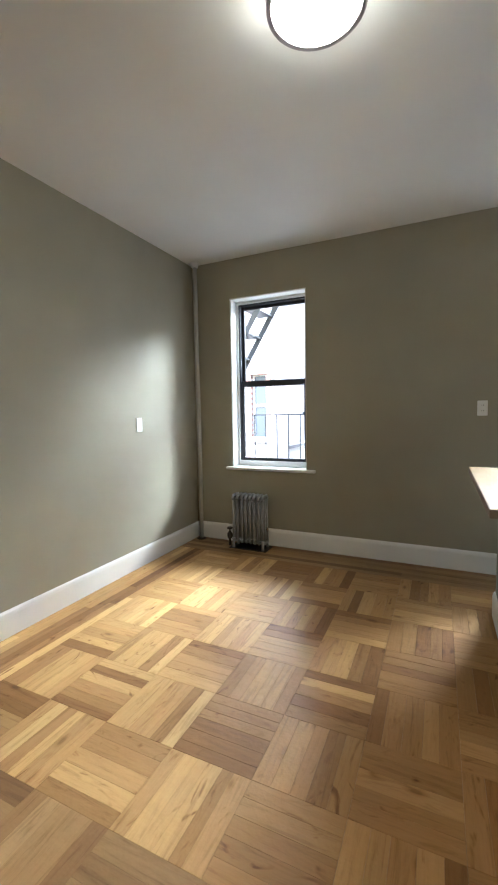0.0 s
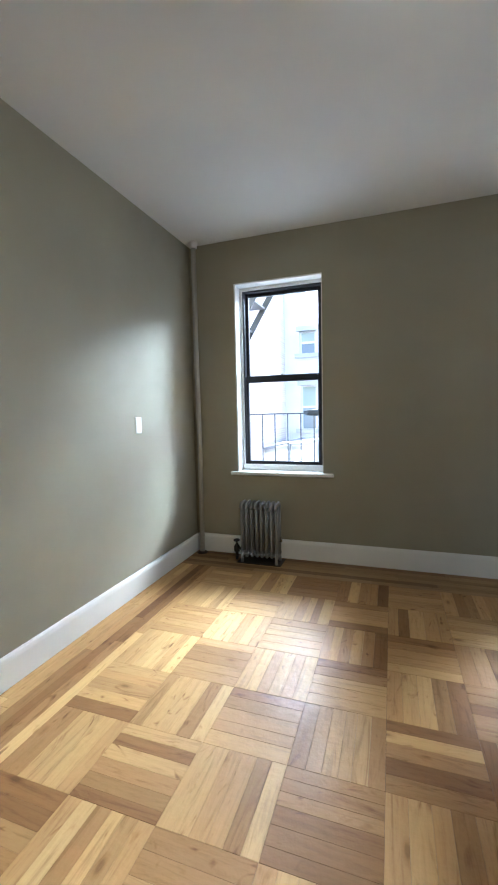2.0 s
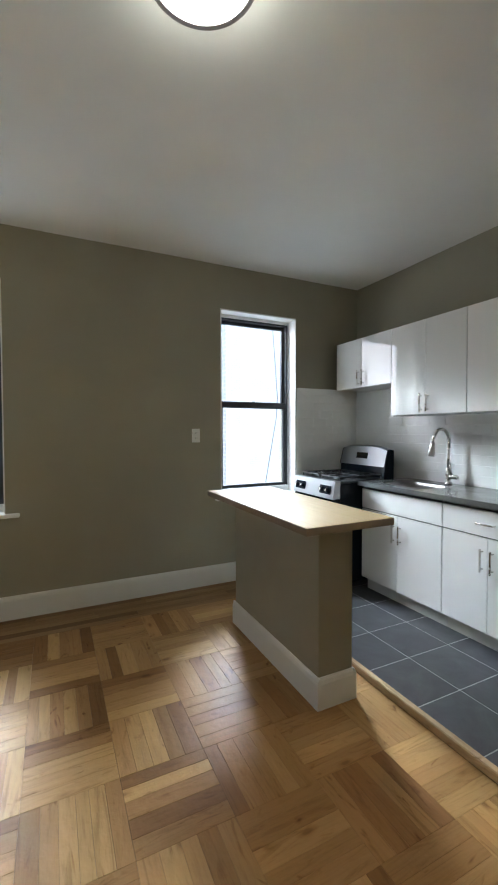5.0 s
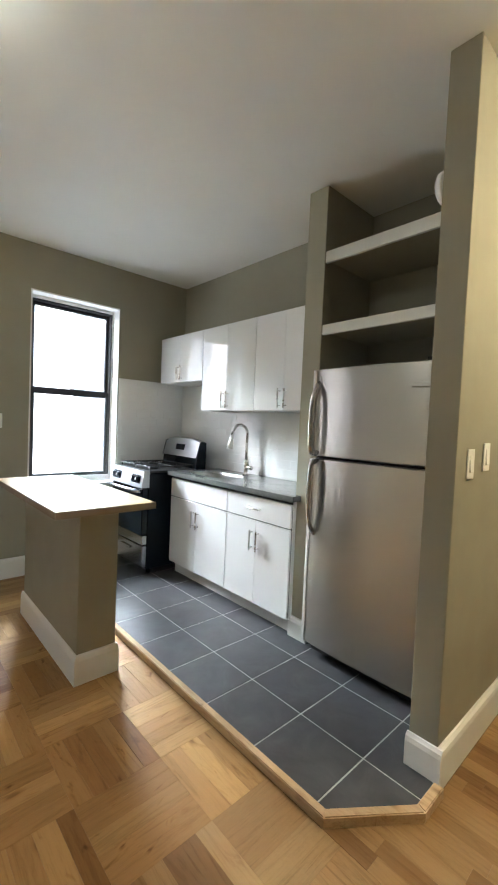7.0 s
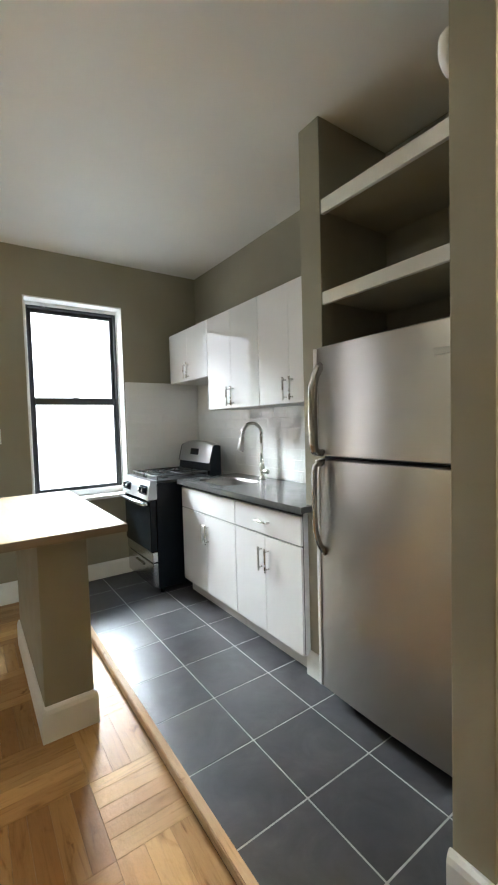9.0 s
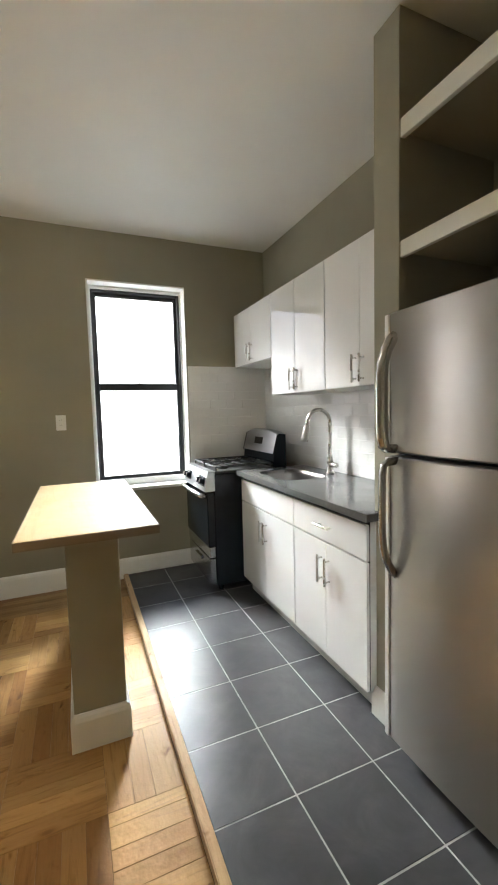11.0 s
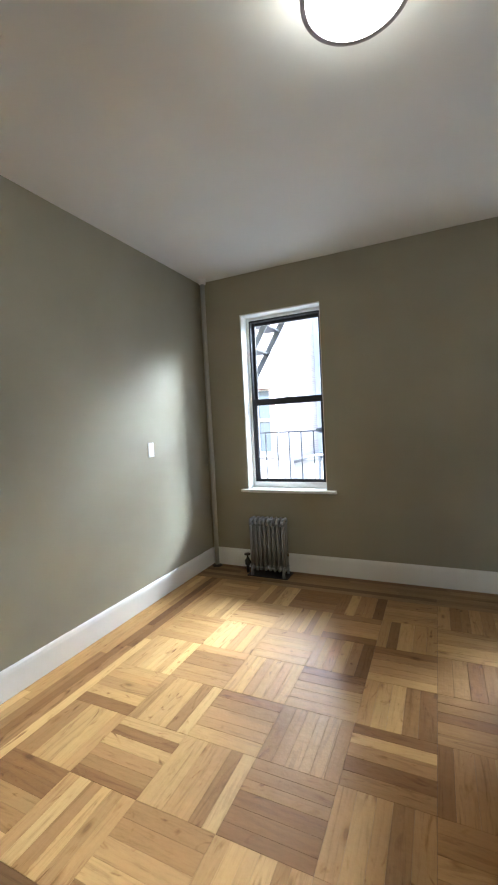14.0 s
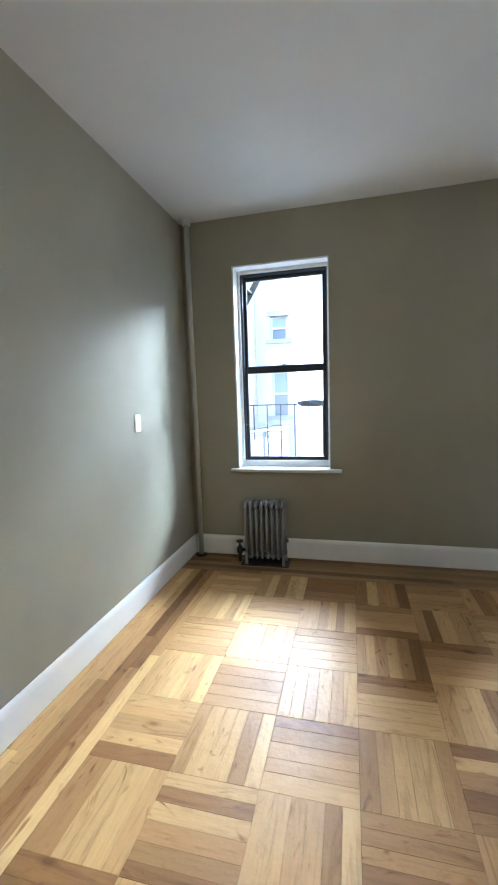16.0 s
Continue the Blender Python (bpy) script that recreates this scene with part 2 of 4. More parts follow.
def glow(name, color, strength):
    s = Mat(name, (0.9, 0.9, 0.88), 0.4)
    s.b.inputs["Emission Color"].default_value = (*color, 1)
    s.b.inputs["Emission Strength"].default_value = strength
    return s.m


M_DIFFUSER = glow("lit_opal_diffuser", (1.0, 0.89, 0.70), 3.4)
M_HALL = glow("lit_hall_diffuser", (1.0, 0.76, 0.43), 22)

# ---- mesh helpers ----


def mesh_of(name, bm, mat, smooth=False):
    me = bpy.data.meshes.new(name)
    bm.to_mesh(me)
    bm.free()
    for m in mat if isinstance(mat, (list, tuple)) else [mat]:
        me.materials.append(m)
    if smooth:
        for p in me.polygons:
            p.use_smooth = True
    return me


def part(name, bm, material, parent=None, label="", smooth=False):
    ob = new(name, mesh_of(name, bm, material, smooth))
    if parent is not None:
        ob.parent = parent
    if label:
        tagged(ob, label)
    return ob


def box(x0, y0, z0, x1, y1, z1, bevel=0.0, seg=1, bm=None):
    """A box between two corners, with rounded edges."""
    own = bmesh.new()
    bmesh.ops.create_cube(own, size=1)
    for v in own.verts:
        v.co = Vector(((x0 + x1) / 2 + v.co.x * (x1 - x0), (y0 + y1) / 2 + v.co.y * (y1 - y0), (z0 + z1) / 2 + v.co.z * (z1 - z0)))
    if bevel:
        bmesh.ops.bevel(own, geom=own.edges[:], offset=bevel, segments=seg, affect="EDGES", profile=0.5)
    if bm is None:
        return own
    return join(bm, own)


def join(bm, other):
    me = bpy.data.meshes.new("tmp")
    other.to_mesh(me)
    other.free()
    bm.from_mesh(me)
    bpy.data.meshes.remove(me)
    return bm


def cyl(p, q, r, seg=16, r2=None, bm=None, bevel=0.0):
    """A round bar from p to q."""
    own = bmesh.new()
    p, q = Vector(p), Vector(q)
    d = q - p
    bmesh.ops.create_cone(own, cap_ends=True, segments=seg, radius1=r, radius2=r if r2 is None else r2, depth=d.length)
    if bevel:
        caps = [e for e in own.edges if abs(abs(e.verts[0].co.z) - d.length / 2) < 1e-5 and abs(e.verts[0].co.z - e.verts[1].co.z) < 1e-6]
        bmesh.ops.bevel(own, geom=caps, offset=bevel, segments=2, affect="EDGES", profile=0.5)
    own.transform(Matrix.Translation((p + q) / 2) @ d.to_track_quat("Z", "Y").to_matrix().to_4x4())
    return own if bm is None else join(bm, own)


def lathe(profile, center=(0, 0, 0), seg=40, bm=None):
    """Turned shape about the z axis through center; profile: (radius, height) pairs."""
    own = bmesh.new()
    rings = []
    for r, z in profile:
        rings.append([own.verts.new((center[0] + r * math.cos(a), center[1] + r * math.sin(a), center[2] + z)) for a in (2 * math.pi * i / seg for i in range(seg))])
    for a, b in zip(rings, rings[1:]):
        for i in range(seg):
            j = (i + 1) % seg
            own.faces.new((a[i], a[j], b[j], b[i]))
    for ring in (rings[0], rings[-1]):
        own.faces.new(ring)
    bmesh.ops.recalc_face_normals(own, faces=own.faces[:])
    return own if bm is None else join(bm, own)


def tube(points, r, seg=10, bm=None, flat=1.0):
    """A bent round bar through the points."""
    own = bmesh.new()
    pts = [Vector(p) for p in points]
    rings = []
    side = None
    for i, p in enumerate(pts):
        d = (pts[min(i + 1, len(pts) - 1)] - pts[max(i - 1, 0)]).normalized()
        if side is None:
            side = d.orthogonal().normalized()
        side = (side - d * side.dot(d)).normalized()
        up = d.cross(side)
        rr = r[i] if isinstance(r, (list, tuple)) else r
        rings.append([own.verts.new(p + side * rr * math.cos(a) + up * rr * flat * math.sin(a)) for a in (2 * math.pi * k / seg for k in range(seg))])
    for a, b in zip(rings, rings[1:]):
        for k in range(seg):
            j = (k + 1) % seg
            own.faces.new((a[k], a[j], b[j], b[k]))
    own.faces.new(rings[0])
    own.faces.new(rings[-1])
    bmesh.ops.recalc_face_normals(own, faces=own.faces[:])
    return own if bm is None else join(bm, own)


def prism(outline, z0, z1, bm=None, axis="z"):
    """An outline pulled up along an axis."""
    own = bmesh.new()
    put = {"z": lambda a, b, c: (a, b, c), "x": lambda a, b, c: (c, a, b), "y": lambda a, b, c: (a, c, b)}[axis]
    lo = [own.verts.new(put(a, b, z0)) for a, b in outline]
    hi = [own.verts.new(put(a, b, z1)) for a, b in outline]
    n = len(lo)
    own.faces.new(lo)
    own.faces.new(hi)
    for i in range(n):
        j = (i + 1) % n
        own.faces.new((lo[i], lo[j], hi[j], hi[i]))
    bmesh.ops.recalc_face_normals(own, faces=own.faces[:])
    return own if bm is None else join(bm, own)


def thing(name, label, category, group="", at=(0, 0, 0)):
    ob = new(name)
    ob.location = at
    ob.empty_display_size = 0.1
    return tagged(ob, label, category, group)


def structure(name, bm, mat, label="", smooth=False):
    return tagged(part(name, bm, mat, None, "", smooth), label, kind="structure")


# ---- the plan ----
CEIL = 2.815
LEFT, BACK, KIT, HALLX, SOUTH = -2.0, 4.0, 2.40, 2.63, -1.7
W1 = (-1.57, -0.79)
W2 = (0.867, 1.652)
SILL, HEAD = 0.765, 2.437
PT = (1.51, 0.775, 0.89)   # partition: near end x, south face y, north face y
COLX, COL0, COL1 = 1.89, 1.735, 1.875
TZ = 0.032                 # top of the kitchen tiles

# ---- large structure ----
bm = box(LEFT - 0.2, BACK, -0.1, W1[0], BACK + 0.3, CEIL + 0.1)
box(W1[1], BACK, -0.1, W2[0], BACK + 0.3, CEIL + 0.1, bm=bm)
box(W2[1], BACK, -0.1, HALLX + 0.2, BACK + 0.3, CEIL + 0.1, bm=bm)
for w in (W1, W2):
    box(w[0], BACK, -0.1, w[1], BACK + 0.3, SILL - 0.035, bm=bm)
    box(w[0], BACK, HEAD, w[1], BACK + 0.3, CEIL + 0.1, bm=bm)
structure("wall_north", bm, M_WALL, "greige painted plaster wall with two window openings")
OP0, OP1 = 0.60, 1.52      # opening in the long wall
bm = box(LEFT - 0.2, OP1, -0.1, LEFT, BACK, CEIL + 0.1)
box(LEFT - 0.2, SOUTH, -0.1, LEFT, OP0, CEIL + 0.1, bm=bm)
box(LEFT - 0.2, OP0, 2.06, LEFT, OP1, CEIL + 0.1, bm=bm)
structure("wall_west", bm, M_WALL, "long greige painted plaster wall with an opening near its middle")
bm = box(LEFT - 1.3, OP1, -0.1, LEFT - 0.2, OP1 + 0.15, 2.5)
box(LEFT - 1.3, OP0 - 0.25, -0.1, LEFT - 0.2, OP0 - 0.10, 2.5, bm=bm)
box(LEFT - 1.45, OP0 - 0.25, -0.1, LEFT - 1.3, OP1 + 0.15, 2.5, bm=bm)
structure("wall_passage", bm, M_WALL, "greige walls of the unlit passage past the opening")
structure("ceiling_passage", box(LEFT - 1.45, OP0 - 0.25, 2.5, LEFT - 0.2, OP1 + 0.15, 2.6), M_CEIL, "white passage ceiling")
structure("floor_passage", box(LEFT - 1.3, OP0 - 0.10, -0.1, LEFT - 0.085, OP1, -0.002), M_PLANK_J, "brown wooden passage floor")
structure("threshold", box(LEFT - 0.085, OP0, -0.1, LEFT - 0.004, OP1 - 0.018, 0.008, 0.003, 2), M_STONE, "worn grey-white door saddle")
structure("wall_east", box(KIT, PT[2], -0.1, HALLX + 0.2, BACK, CEIL + 0.1), M_WALL, "greige painted kitchen wall above white tiles")
structure("wall_hall", box(HALLX, SOUTH, -0.1, HALLX + 0.2, PT[2], CEIL + 0.1), M_WALL, "greige painted wall at the end of the entry")
# never in view: added to keep the sun off the fire escape
structure("wall_sunblock", box(-8, BACK, CEIL + 0.21, 7, BACK + 0.3, 5.8), M_WALL, "unseen wall added to shade the fire escape from the sun")
structure("wall_south", box(LEFT - 0.2, SOUTH - 0.2, -0.1, HALLX + 0.2, SOUTH, CEIL + 0.1), M_WALL, "plain greige wall that closes the room")
structure("wall_partition", box(PT[0], PT[1], 0, HALLX, PT[2], CEIL, 0.004, 2), M_WALL, "short greige partition beside the refrigerator")
structure("wall_stub", box(COLX, COL0, 0, KIT, COL1, CEIL, 0.004, 2), M_WALL, "narrow greige stub wall between refrigerator and cabinets")
bm = bmesh.new()
bmesh.ops.create_grid(bm, x_segments=40, y_segments=40, size=1)
for v in bm.verts:
    v.co.x = v.co.x * 2.45 + 0.35
    v.co.y = v.co.y * 2.95 + 1.15
    v.co.z = CEIL + 0.004 * noise.noise(Vector((v.co.x * 1.3, v.co.y * 1.3, 0)))
bmesh.ops.reverse_faces(bm, faces=bm.faces[:])
box(LEFT - 0.2, SOUTH - 0.2, CEIL + 0.02, HALLX + 0.2, BACK + 0.3, CEIL + 0.2, bm=bm)
structure("ceiling", bm, M_CEIL, "white painted plaster ceiling, slightly uneven", True)


def baseboard(name, p, q, normal, h=0.162, t=0.018):
    """A moulded board along a wall from p to q, standing out along normal."""
    p, q, n = Vector((*p, 0)), Vector((*q, 0)), Vector((*normal, 0))
    prof = [(0, 0), (t, 0), (t, h - 0.03), (t - 0.004, h - 0.012), (t * 0.35, h), (0, h)]
    own = bmesh.new()
    ends = [[own.verts.new(e + n * a + Vector((0, 0, b))) for a, b in prof] for e in (p, q)]
    for i in range(len(prof)):
        j = (i + 1) % len(prof)
        own.faces.new((ends[0][i], ends[0][j], ends[1][j], ends[1][i]))
    own.faces.new(ends[0])
    own.faces.new(ends[1])
    bmesh.ops.recalc_face_normals(own, faces=own.faces[:])
    return structure(name, own, M_TRIM, "white painted baseboard")


baseboard("baseboard", (LEFT, SOUTH), (LEFT, OP0), (1, 0), 0.165)
baseboard("baseboard", (LEFT, OP1 - 0.018), (LEFT, BACK), (1, 0), 0.159)
baseboard("baseboard", (LEFT - 1.3, OP1), (LEFT, OP1), (0, -1), 0.165)
baseboard("baseboard", (LEFT + 0.018, BACK), (KIT, BACK), (0, -1), 0.168)
baseboard("baseboard", (PT[0], PT[1]), (HALLX, PT[1]), (0, -1), 0.16, 0.022)
baseboard("baseboard", (PT[0], PT[1] - 0.022), (PT[0], PT[2] + 0.005), (-1, 0), 0.16, 0.022)
baseboard("baseboard", (COLX, COL0 - 0.004), (COLX, COL1), (-1, 0), 0.16, 0.018)
baseboard("baseboard", (HALLX, SOUTH), (HALLX, -0.3), (-1, 0), 0.16, 0.018)
baseboard("baseboard", (HALLX, 0.70), (HALLX, PT[1] - 0.022), (-1, 0), 0.16, 0.018)

# ---- windows ----


def window(name, x0, x1, s0, s1, label):
    """A double-hung window in its white reveal."""
    y = BACK
    w = tagged(part(name, box(x0 + 0.003, y + 0.235, SILL, x1 - 0.003, y + 0.26, SILL + 0.03), M_TRIM), label, "window", kind="structure")
    # reveal lining and inner stool
    bm = box(x0 - 0.001, y + 0.0012, SILL, x0 + 0.012, y + 0.25, HEAD)
    box(x1 - 0.007, y + 0.0012, SILL, x1 + 0.001, y + 0.25, HEAD, bm=bm)
    box(x0 + 0.012, y + 0.0012, HEAD - 0.012, x1 - 0.007, y + 0.25, HEAD + 0.001, bm=bm)
    part("reveal_lining", bm, M_TRIM, w, "white painted reveal")
    part("window_sill", box(s0, y - 0.045, SILL - 0.024, s1, y - 0.001, SILL + 0.004, 0.006, 2, bm=box(x0 + 0.001, y - 0.002, SILL - 0.024, x1 - 0.001, y + 0.24, SILL + 0.003)), M_TRIM, w, "white painted stool with rounded nose")
    # white stops beside the dark frame
    fx0, fx1, fz0, fz1 = x0 + 0.035, x1 - 0.02, 0.822, 2.397
    yy = y + 0.115
    bm = box(x0 + 0.012, yy, SILL + 0.003, fx0, yy + 0.05, HEAD - 0.012, 0.003)
    box(fx1, yy, SILL + 0.003, x1 - 0.012, yy + 0.05, HEAD - 0.012, 0.003, bm=bm)
    box(fx0, yy, fz1, fx1, yy + 0.05, HEAD - 0.012, 0.003, bm=bm)
    box(fx0, yy - 0.004, SILL + 0.003, fx1, yy + 0.05, fz0, 0.003, bm=bm)
    part("stop_moulding", bm, M_TRIM, w)
    # outer frame
    f = 0.016
    bm = box(fx0, yy + 0.01, fz0, fx0 + f, yy + 0.1, fz1, 0.002)
    box(fx1 - f, yy + 0.01, fz0, fx1, yy + 0.1, fz1, 0.002, bm=bm)
    box(fx0 + f, yy + 0.01, fz1 - f, fx1 - f, yy + 0.1, fz1, 0.002, bm=bm)
    box(fx0 + f, yy + 0.01, fz0, fx1 - f, yy + 0.1, fz0 + 0.008, 0.002, bm=bm)
    part("window_frame", bm, M_FRAME, w, "dark metal window frame")

    def sash(nm, z0, z1, ys, lo, hi):
        a, b, r = fx0 + f, fx1 - f, 0.026
        bm = box(a, ys, z0, a + r, ys + 0.03, z1, 0.003)
        box(b - r, ys, z0, b, ys + 0.03, z1, 0.003, bm=bm)
        box(a + r, ys, z0, b - r, ys + 0.03, z0 + lo, 0.003, bm=bm)
        box(a + r, ys, z1 - hi, b - r, ys + 0.03, z1, 0.003, bm=bm)
        s = part(nm, bm, M_FRAME, w)
        g = part("pane", box(a + r, ys + 0.012, z0 + lo, b - r, ys + 0.016, z1 - hi), M_GLASS, s)
        g.visible_shadow = False
        return s

    sash("lower_sash", fz0 + 0.008, 1.632, yy + 0.02, 0.02, 0.06)
    sash("upper_sash", 1.585, fz1 - f, yy + 0.056, 0.045, 0.03)
    cx = (fx0 + fx1) / 2
    lk = cyl((cx, yy + 0.035, 1.632), (cx, yy + 0.035, 1.640), 0.016, 14)
    box(cx - 0.02, yy + 0.024, 1.634, cx + 0.028, yy + 0.038, 1.642, 0.003, bm=lk)
    part("sash_lock", lk, M_NICKEL, w)
    return w


window("window_1", W1[0], W1[1], -1.625, -0.70, "dark-framed double-hung window above the radiator")
window("window_2", W2[0], W2[1], 0.81, 1.70, "dark-framed double-hung window beside the stove")

# ---- half wall with bar top ----
HW = (0.672, 0.878, 2.243, 3.24)
structure("wall_half", box(HW[0], HW[2], 0, HW[1], HW[3], 0.896, 0.004, 2), M_WALL, "greige half wall that carries the bar top")
for nm, p, q, n in (("a", (HW[0], HW[2] - 0.016), (HW[0], HW[3] + 0.016), (-1, 0)), ("b", (HW[1], HW[2] - 0.016), (HW[1], HW[3] + 0.016), (1, 0)),
                    ("c", (HW[0], HW[2]), (HW[1], HW[2]), (0, -1)), ("d", (HW[0], HW[3]), (HW[1], HW[3]), (0, 1))):
    baseboard("baseboard", p, q, n, 0.155, 0.016)
bar = thing("bar_top", "pale birch bar top with darker edge on the half wall", "countertop", at=(0.77, 2.75, 0.897))
B = (0.513 - 0.77, 1.025 - 0.77, 2.112 - 2.75, 3.37 - 2.75)
part("worktop", box(B[0] + 0.003, B[2] + 0.003, 0.006, B[1] - 0.003, B[3] - 0.003, 0.036, 0.002), M_BAR, bar, "pale varnished birch surface")
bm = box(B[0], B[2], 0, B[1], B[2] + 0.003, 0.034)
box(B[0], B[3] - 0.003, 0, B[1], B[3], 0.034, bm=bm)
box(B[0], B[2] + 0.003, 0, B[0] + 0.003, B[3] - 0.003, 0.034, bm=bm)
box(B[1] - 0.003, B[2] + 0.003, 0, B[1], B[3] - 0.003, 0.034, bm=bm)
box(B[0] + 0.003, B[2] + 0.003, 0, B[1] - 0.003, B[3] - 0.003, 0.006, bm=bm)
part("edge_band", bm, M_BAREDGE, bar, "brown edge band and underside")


def pull(parent, p, q, out, name="handle"):
    """A slim bar pull from p to q on two posts, standing out along out."""
    p, q, out = Vector(p), Vector(q), Vector(out)
    d = (q - p).normalized()
    p, q = p - d * 0.011, q + d * 0.011
    bm = cyl(p + out, q + out, 0.0062, 12, bevel=0.0015)
    for e in (p + d * 0.018, q - d * 0.018):
        cyl(e, e + out, 0.0045, 10, bm=bm)
    return part(name, bm, M_NICKEL, parent, "brushed nickel bar pull", True)


# ---- base cabinets ----


def base_cabinet(y0, y1, drawer_pull, label):
    x0, x1, zf = 1.858, KIT - 0.004, TZ
    c = thing("base_cabinet", label, "cabinet", "base cabinets under the grey worktop", at=((x0 + x1) / 2, (y0 + y1) / 2, zf))
    ox, oy = (x0 + x1) / 2, (y0 + y1) / 2
    bm = box(x0 - ox, y0 - oy + 0.001, 0.105, x1 - ox, y1 - oy - 0.001, 0.868)
    if not drawer_pull:
        bm.free()
        bm = box(x0 - ox, y0 - oy + 0.001, 0.105, x1 - ox, y1 - oy - 0.001, 0.62)
        box(x0 - ox, y0 - oy + 0.001, 0.62, x0 + 0.018 - ox, y1 - oy - 0.001, 0.868, bm=bm)
        box(x1 - 0.018 - ox, y0 - oy + 0.001, 0.62, x1 - ox, y1 - oy - 0.001, 0.868, bm=bm)
        for ya in (y0 - oy + 0.001, y1 - oy - 0.019):
            box(x0 + 0.018 - ox, ya, 0.62, x1 - 0.018 - ox, ya + 0.018, 0.868, bm=bm)
    part("body", bm, M_CARCASS, c)
    part("toe_kick", box(x0 + 0.05 - ox, y0 - oy + 0.001, 0, x0 + 0.07 - ox, y1 - oy - 0.001, 0.104), M_CARCASS, c, "plain grey-white toe board")
    g = 0.0026
    fx = 1.840 - ox
    # added dark sheet: the shade between the fronts is put into its colour
    part("gap_shade_sheet", box(fx + 0.0147, y0 - oy + 0.002, 0.112, fx + 0.0178, y1 - oy - 0.002, 0.866), M_RUBBER_GAPSHADE, c, "dark sheet added for the shade in the gaps")
    dr = part("drawer_front", box(fx, y0 - oy + g, 0.690, fx + 0.0145, y1 - oy - g, 0.846, 0.0015, 2), M_LACQM, c, "white laminate drawer front")
    if drawer_pull:
        m = (y0 + y1) / 2 - oy
        pull(dr, (fx, m - 0.052, 0.768), (fx, m + 0.052, 0.768), (-0.028, 0, 0))
    m = (y0 + y1) / 2 - oy
    for a, b, hy in ((y0 - oy + g, m - g / 2, m - 0.032), (m + g / 2, y1 - oy - g, m + 0.032)):
        d = part("door", box(fx, a, 0.110, fx + 0.0145, b, 0.682, 0.0015, 2), M_LACQM, c, "white laminate door")
        pull(d, (fx, hy, 0.488), (fx, hy, 0.606), (-0.028, 0, 0))
    return c


base_cabinet(1.862, 2.493, True, "white base cabinet with a drawer over two doors")
base_cabinet(2.495, 3.272, False, "white sink cabinet with a blank panel over two doors")

# worktop with the sink cut-out
top = thing("worktop", "dark grey quartz worktop on the white base cabinets", "countertop", at=(2.1, 2.57, 0.902))
cy0, cy1, sx0, sx1, sy0, sy1 = 1.83, 3.295, 1.905, 2.245, 2.70, 3.17


def slab_cells(xs, ys, keep, z0, z1, ox, oy):
    """One joined slab over the kept cells of a grid."""
    own = bmesh.new()
    seen = {}

    def at(i, j, z):
        if (i, j, z) not in seen:
            seen[i, j, z] = own.verts.new((xs[i] - ox, ys[j] - oy, z))
        return seen[i, j, z]

    for i, j in keep:
        own.faces.new([at(a, b, z1) for a, b in ((i, j), (i + 1, j), (i + 1, j + 1), (i, j + 1))])
        own.faces.new([at(a, b, z0) for a, b in ((i, j), (i, j + 1), (i + 1, j + 1), (i + 1, j))])
        for (a, b), (c, e), (di, dj) in (((i, j), (i + 1, j), (0, -1)), ((i + 1, j), (i + 1, j + 1), (1, 0)), ((i + 1, j + 1), (i, j + 1), (0, 1)), ((i, j + 1), (i, j), (-1, 0))):
            if (i + di, j + dj) not in keep:
                own.faces.new((at(a, b, z0), at(c, e, z0), at(c, e, z1), at(a, b, z1)))
    return own


bm = slab_cells([1.812, sx0, sx1, KIT - 0.012], [cy0, COL1 + 0.001, sy0, sy1, cy1], [(0, 0), (0, 1), (0, 2), (0, 3), (1, 1), (1, 3), (2, 1), (2, 2), (2, 3)], 0, 0.034, 2.1, 2.57)
slab = part("slab", bm, M_COUNTER, top, "grey speckled quartz slab")

sink = thing("sink", "stainless undermount sink bowl set in the worktop", "sink", at=(2.075, 2.935, 0.72))
bm = bmesh.new()
w, l = (sx1 - sx0) / 2 - 0.002, (sy1 - sy0) / 2 - 0.002


def rounded(hx, hy, r, z, n=6):
    out = []
    for cx, cy, a0 in ((hx - r, hy - r, 0), (-hx + r, hy - r, 90), (-hx + r, -hy + r, 180), (hx - r, -hy + r, 270)):
        out += [(cx + r * math.cos(radians(a0 + 90 * i / n)), cy + r * math.sin(radians(a0 + 90 * i / n)), z) for i in range(n + 1)]
    return out


rings = [[bm.verts.new(p) for p in rounded(w + dx, l + dx, 0.10, z)] for dx, z in ((0, 0.213), (0, 0.18), (-0.01, 0.03), (-0.03, 0.006), (-0.06, 0.0))]
for a, b in zip(rings, rings[1:]):
    for i in range(len(a)):
        j = (i + 1) % len(a)
        bm.faces.new((a[i], a[j], b[j], b[i]))
bm.faces.new(rings[-1])
bmesh.ops.recalc_face_normals(bm, faces=bm.faces[:])
bowl = part("bowl", bm, M_BOWL, sink, "", True)
md = bowl.modifiers.new("thick", "SOLIDIFY")
md.thickness, md.offset = 0.002, 1
# corners of the cut-out
for sx in (-1, 1):
    for sy in (-1, 1):
        c = Vector((sx * w, sy * l, 0))
        pts = [(c.x, c.y)] + [(sx * (w - 0.10 + 0.10 * math.cos(radians(a))), sy * (l - 0.10 + 0.10 * math.sin(radians(a)))) for a in range(0, 91, 15)]
        part("cutout_corner", prism(pts, 0.183, 0.2158), M_COUNTER, sink)
part("drain", lathe([(0.042, 0.001), (0.044, 0.004), (0.03, 0.004), (0.026, 0.002), (0.001, 0.002)], (0.0, 0, 0.001), 24), M_NICKEL, sink, "", True)

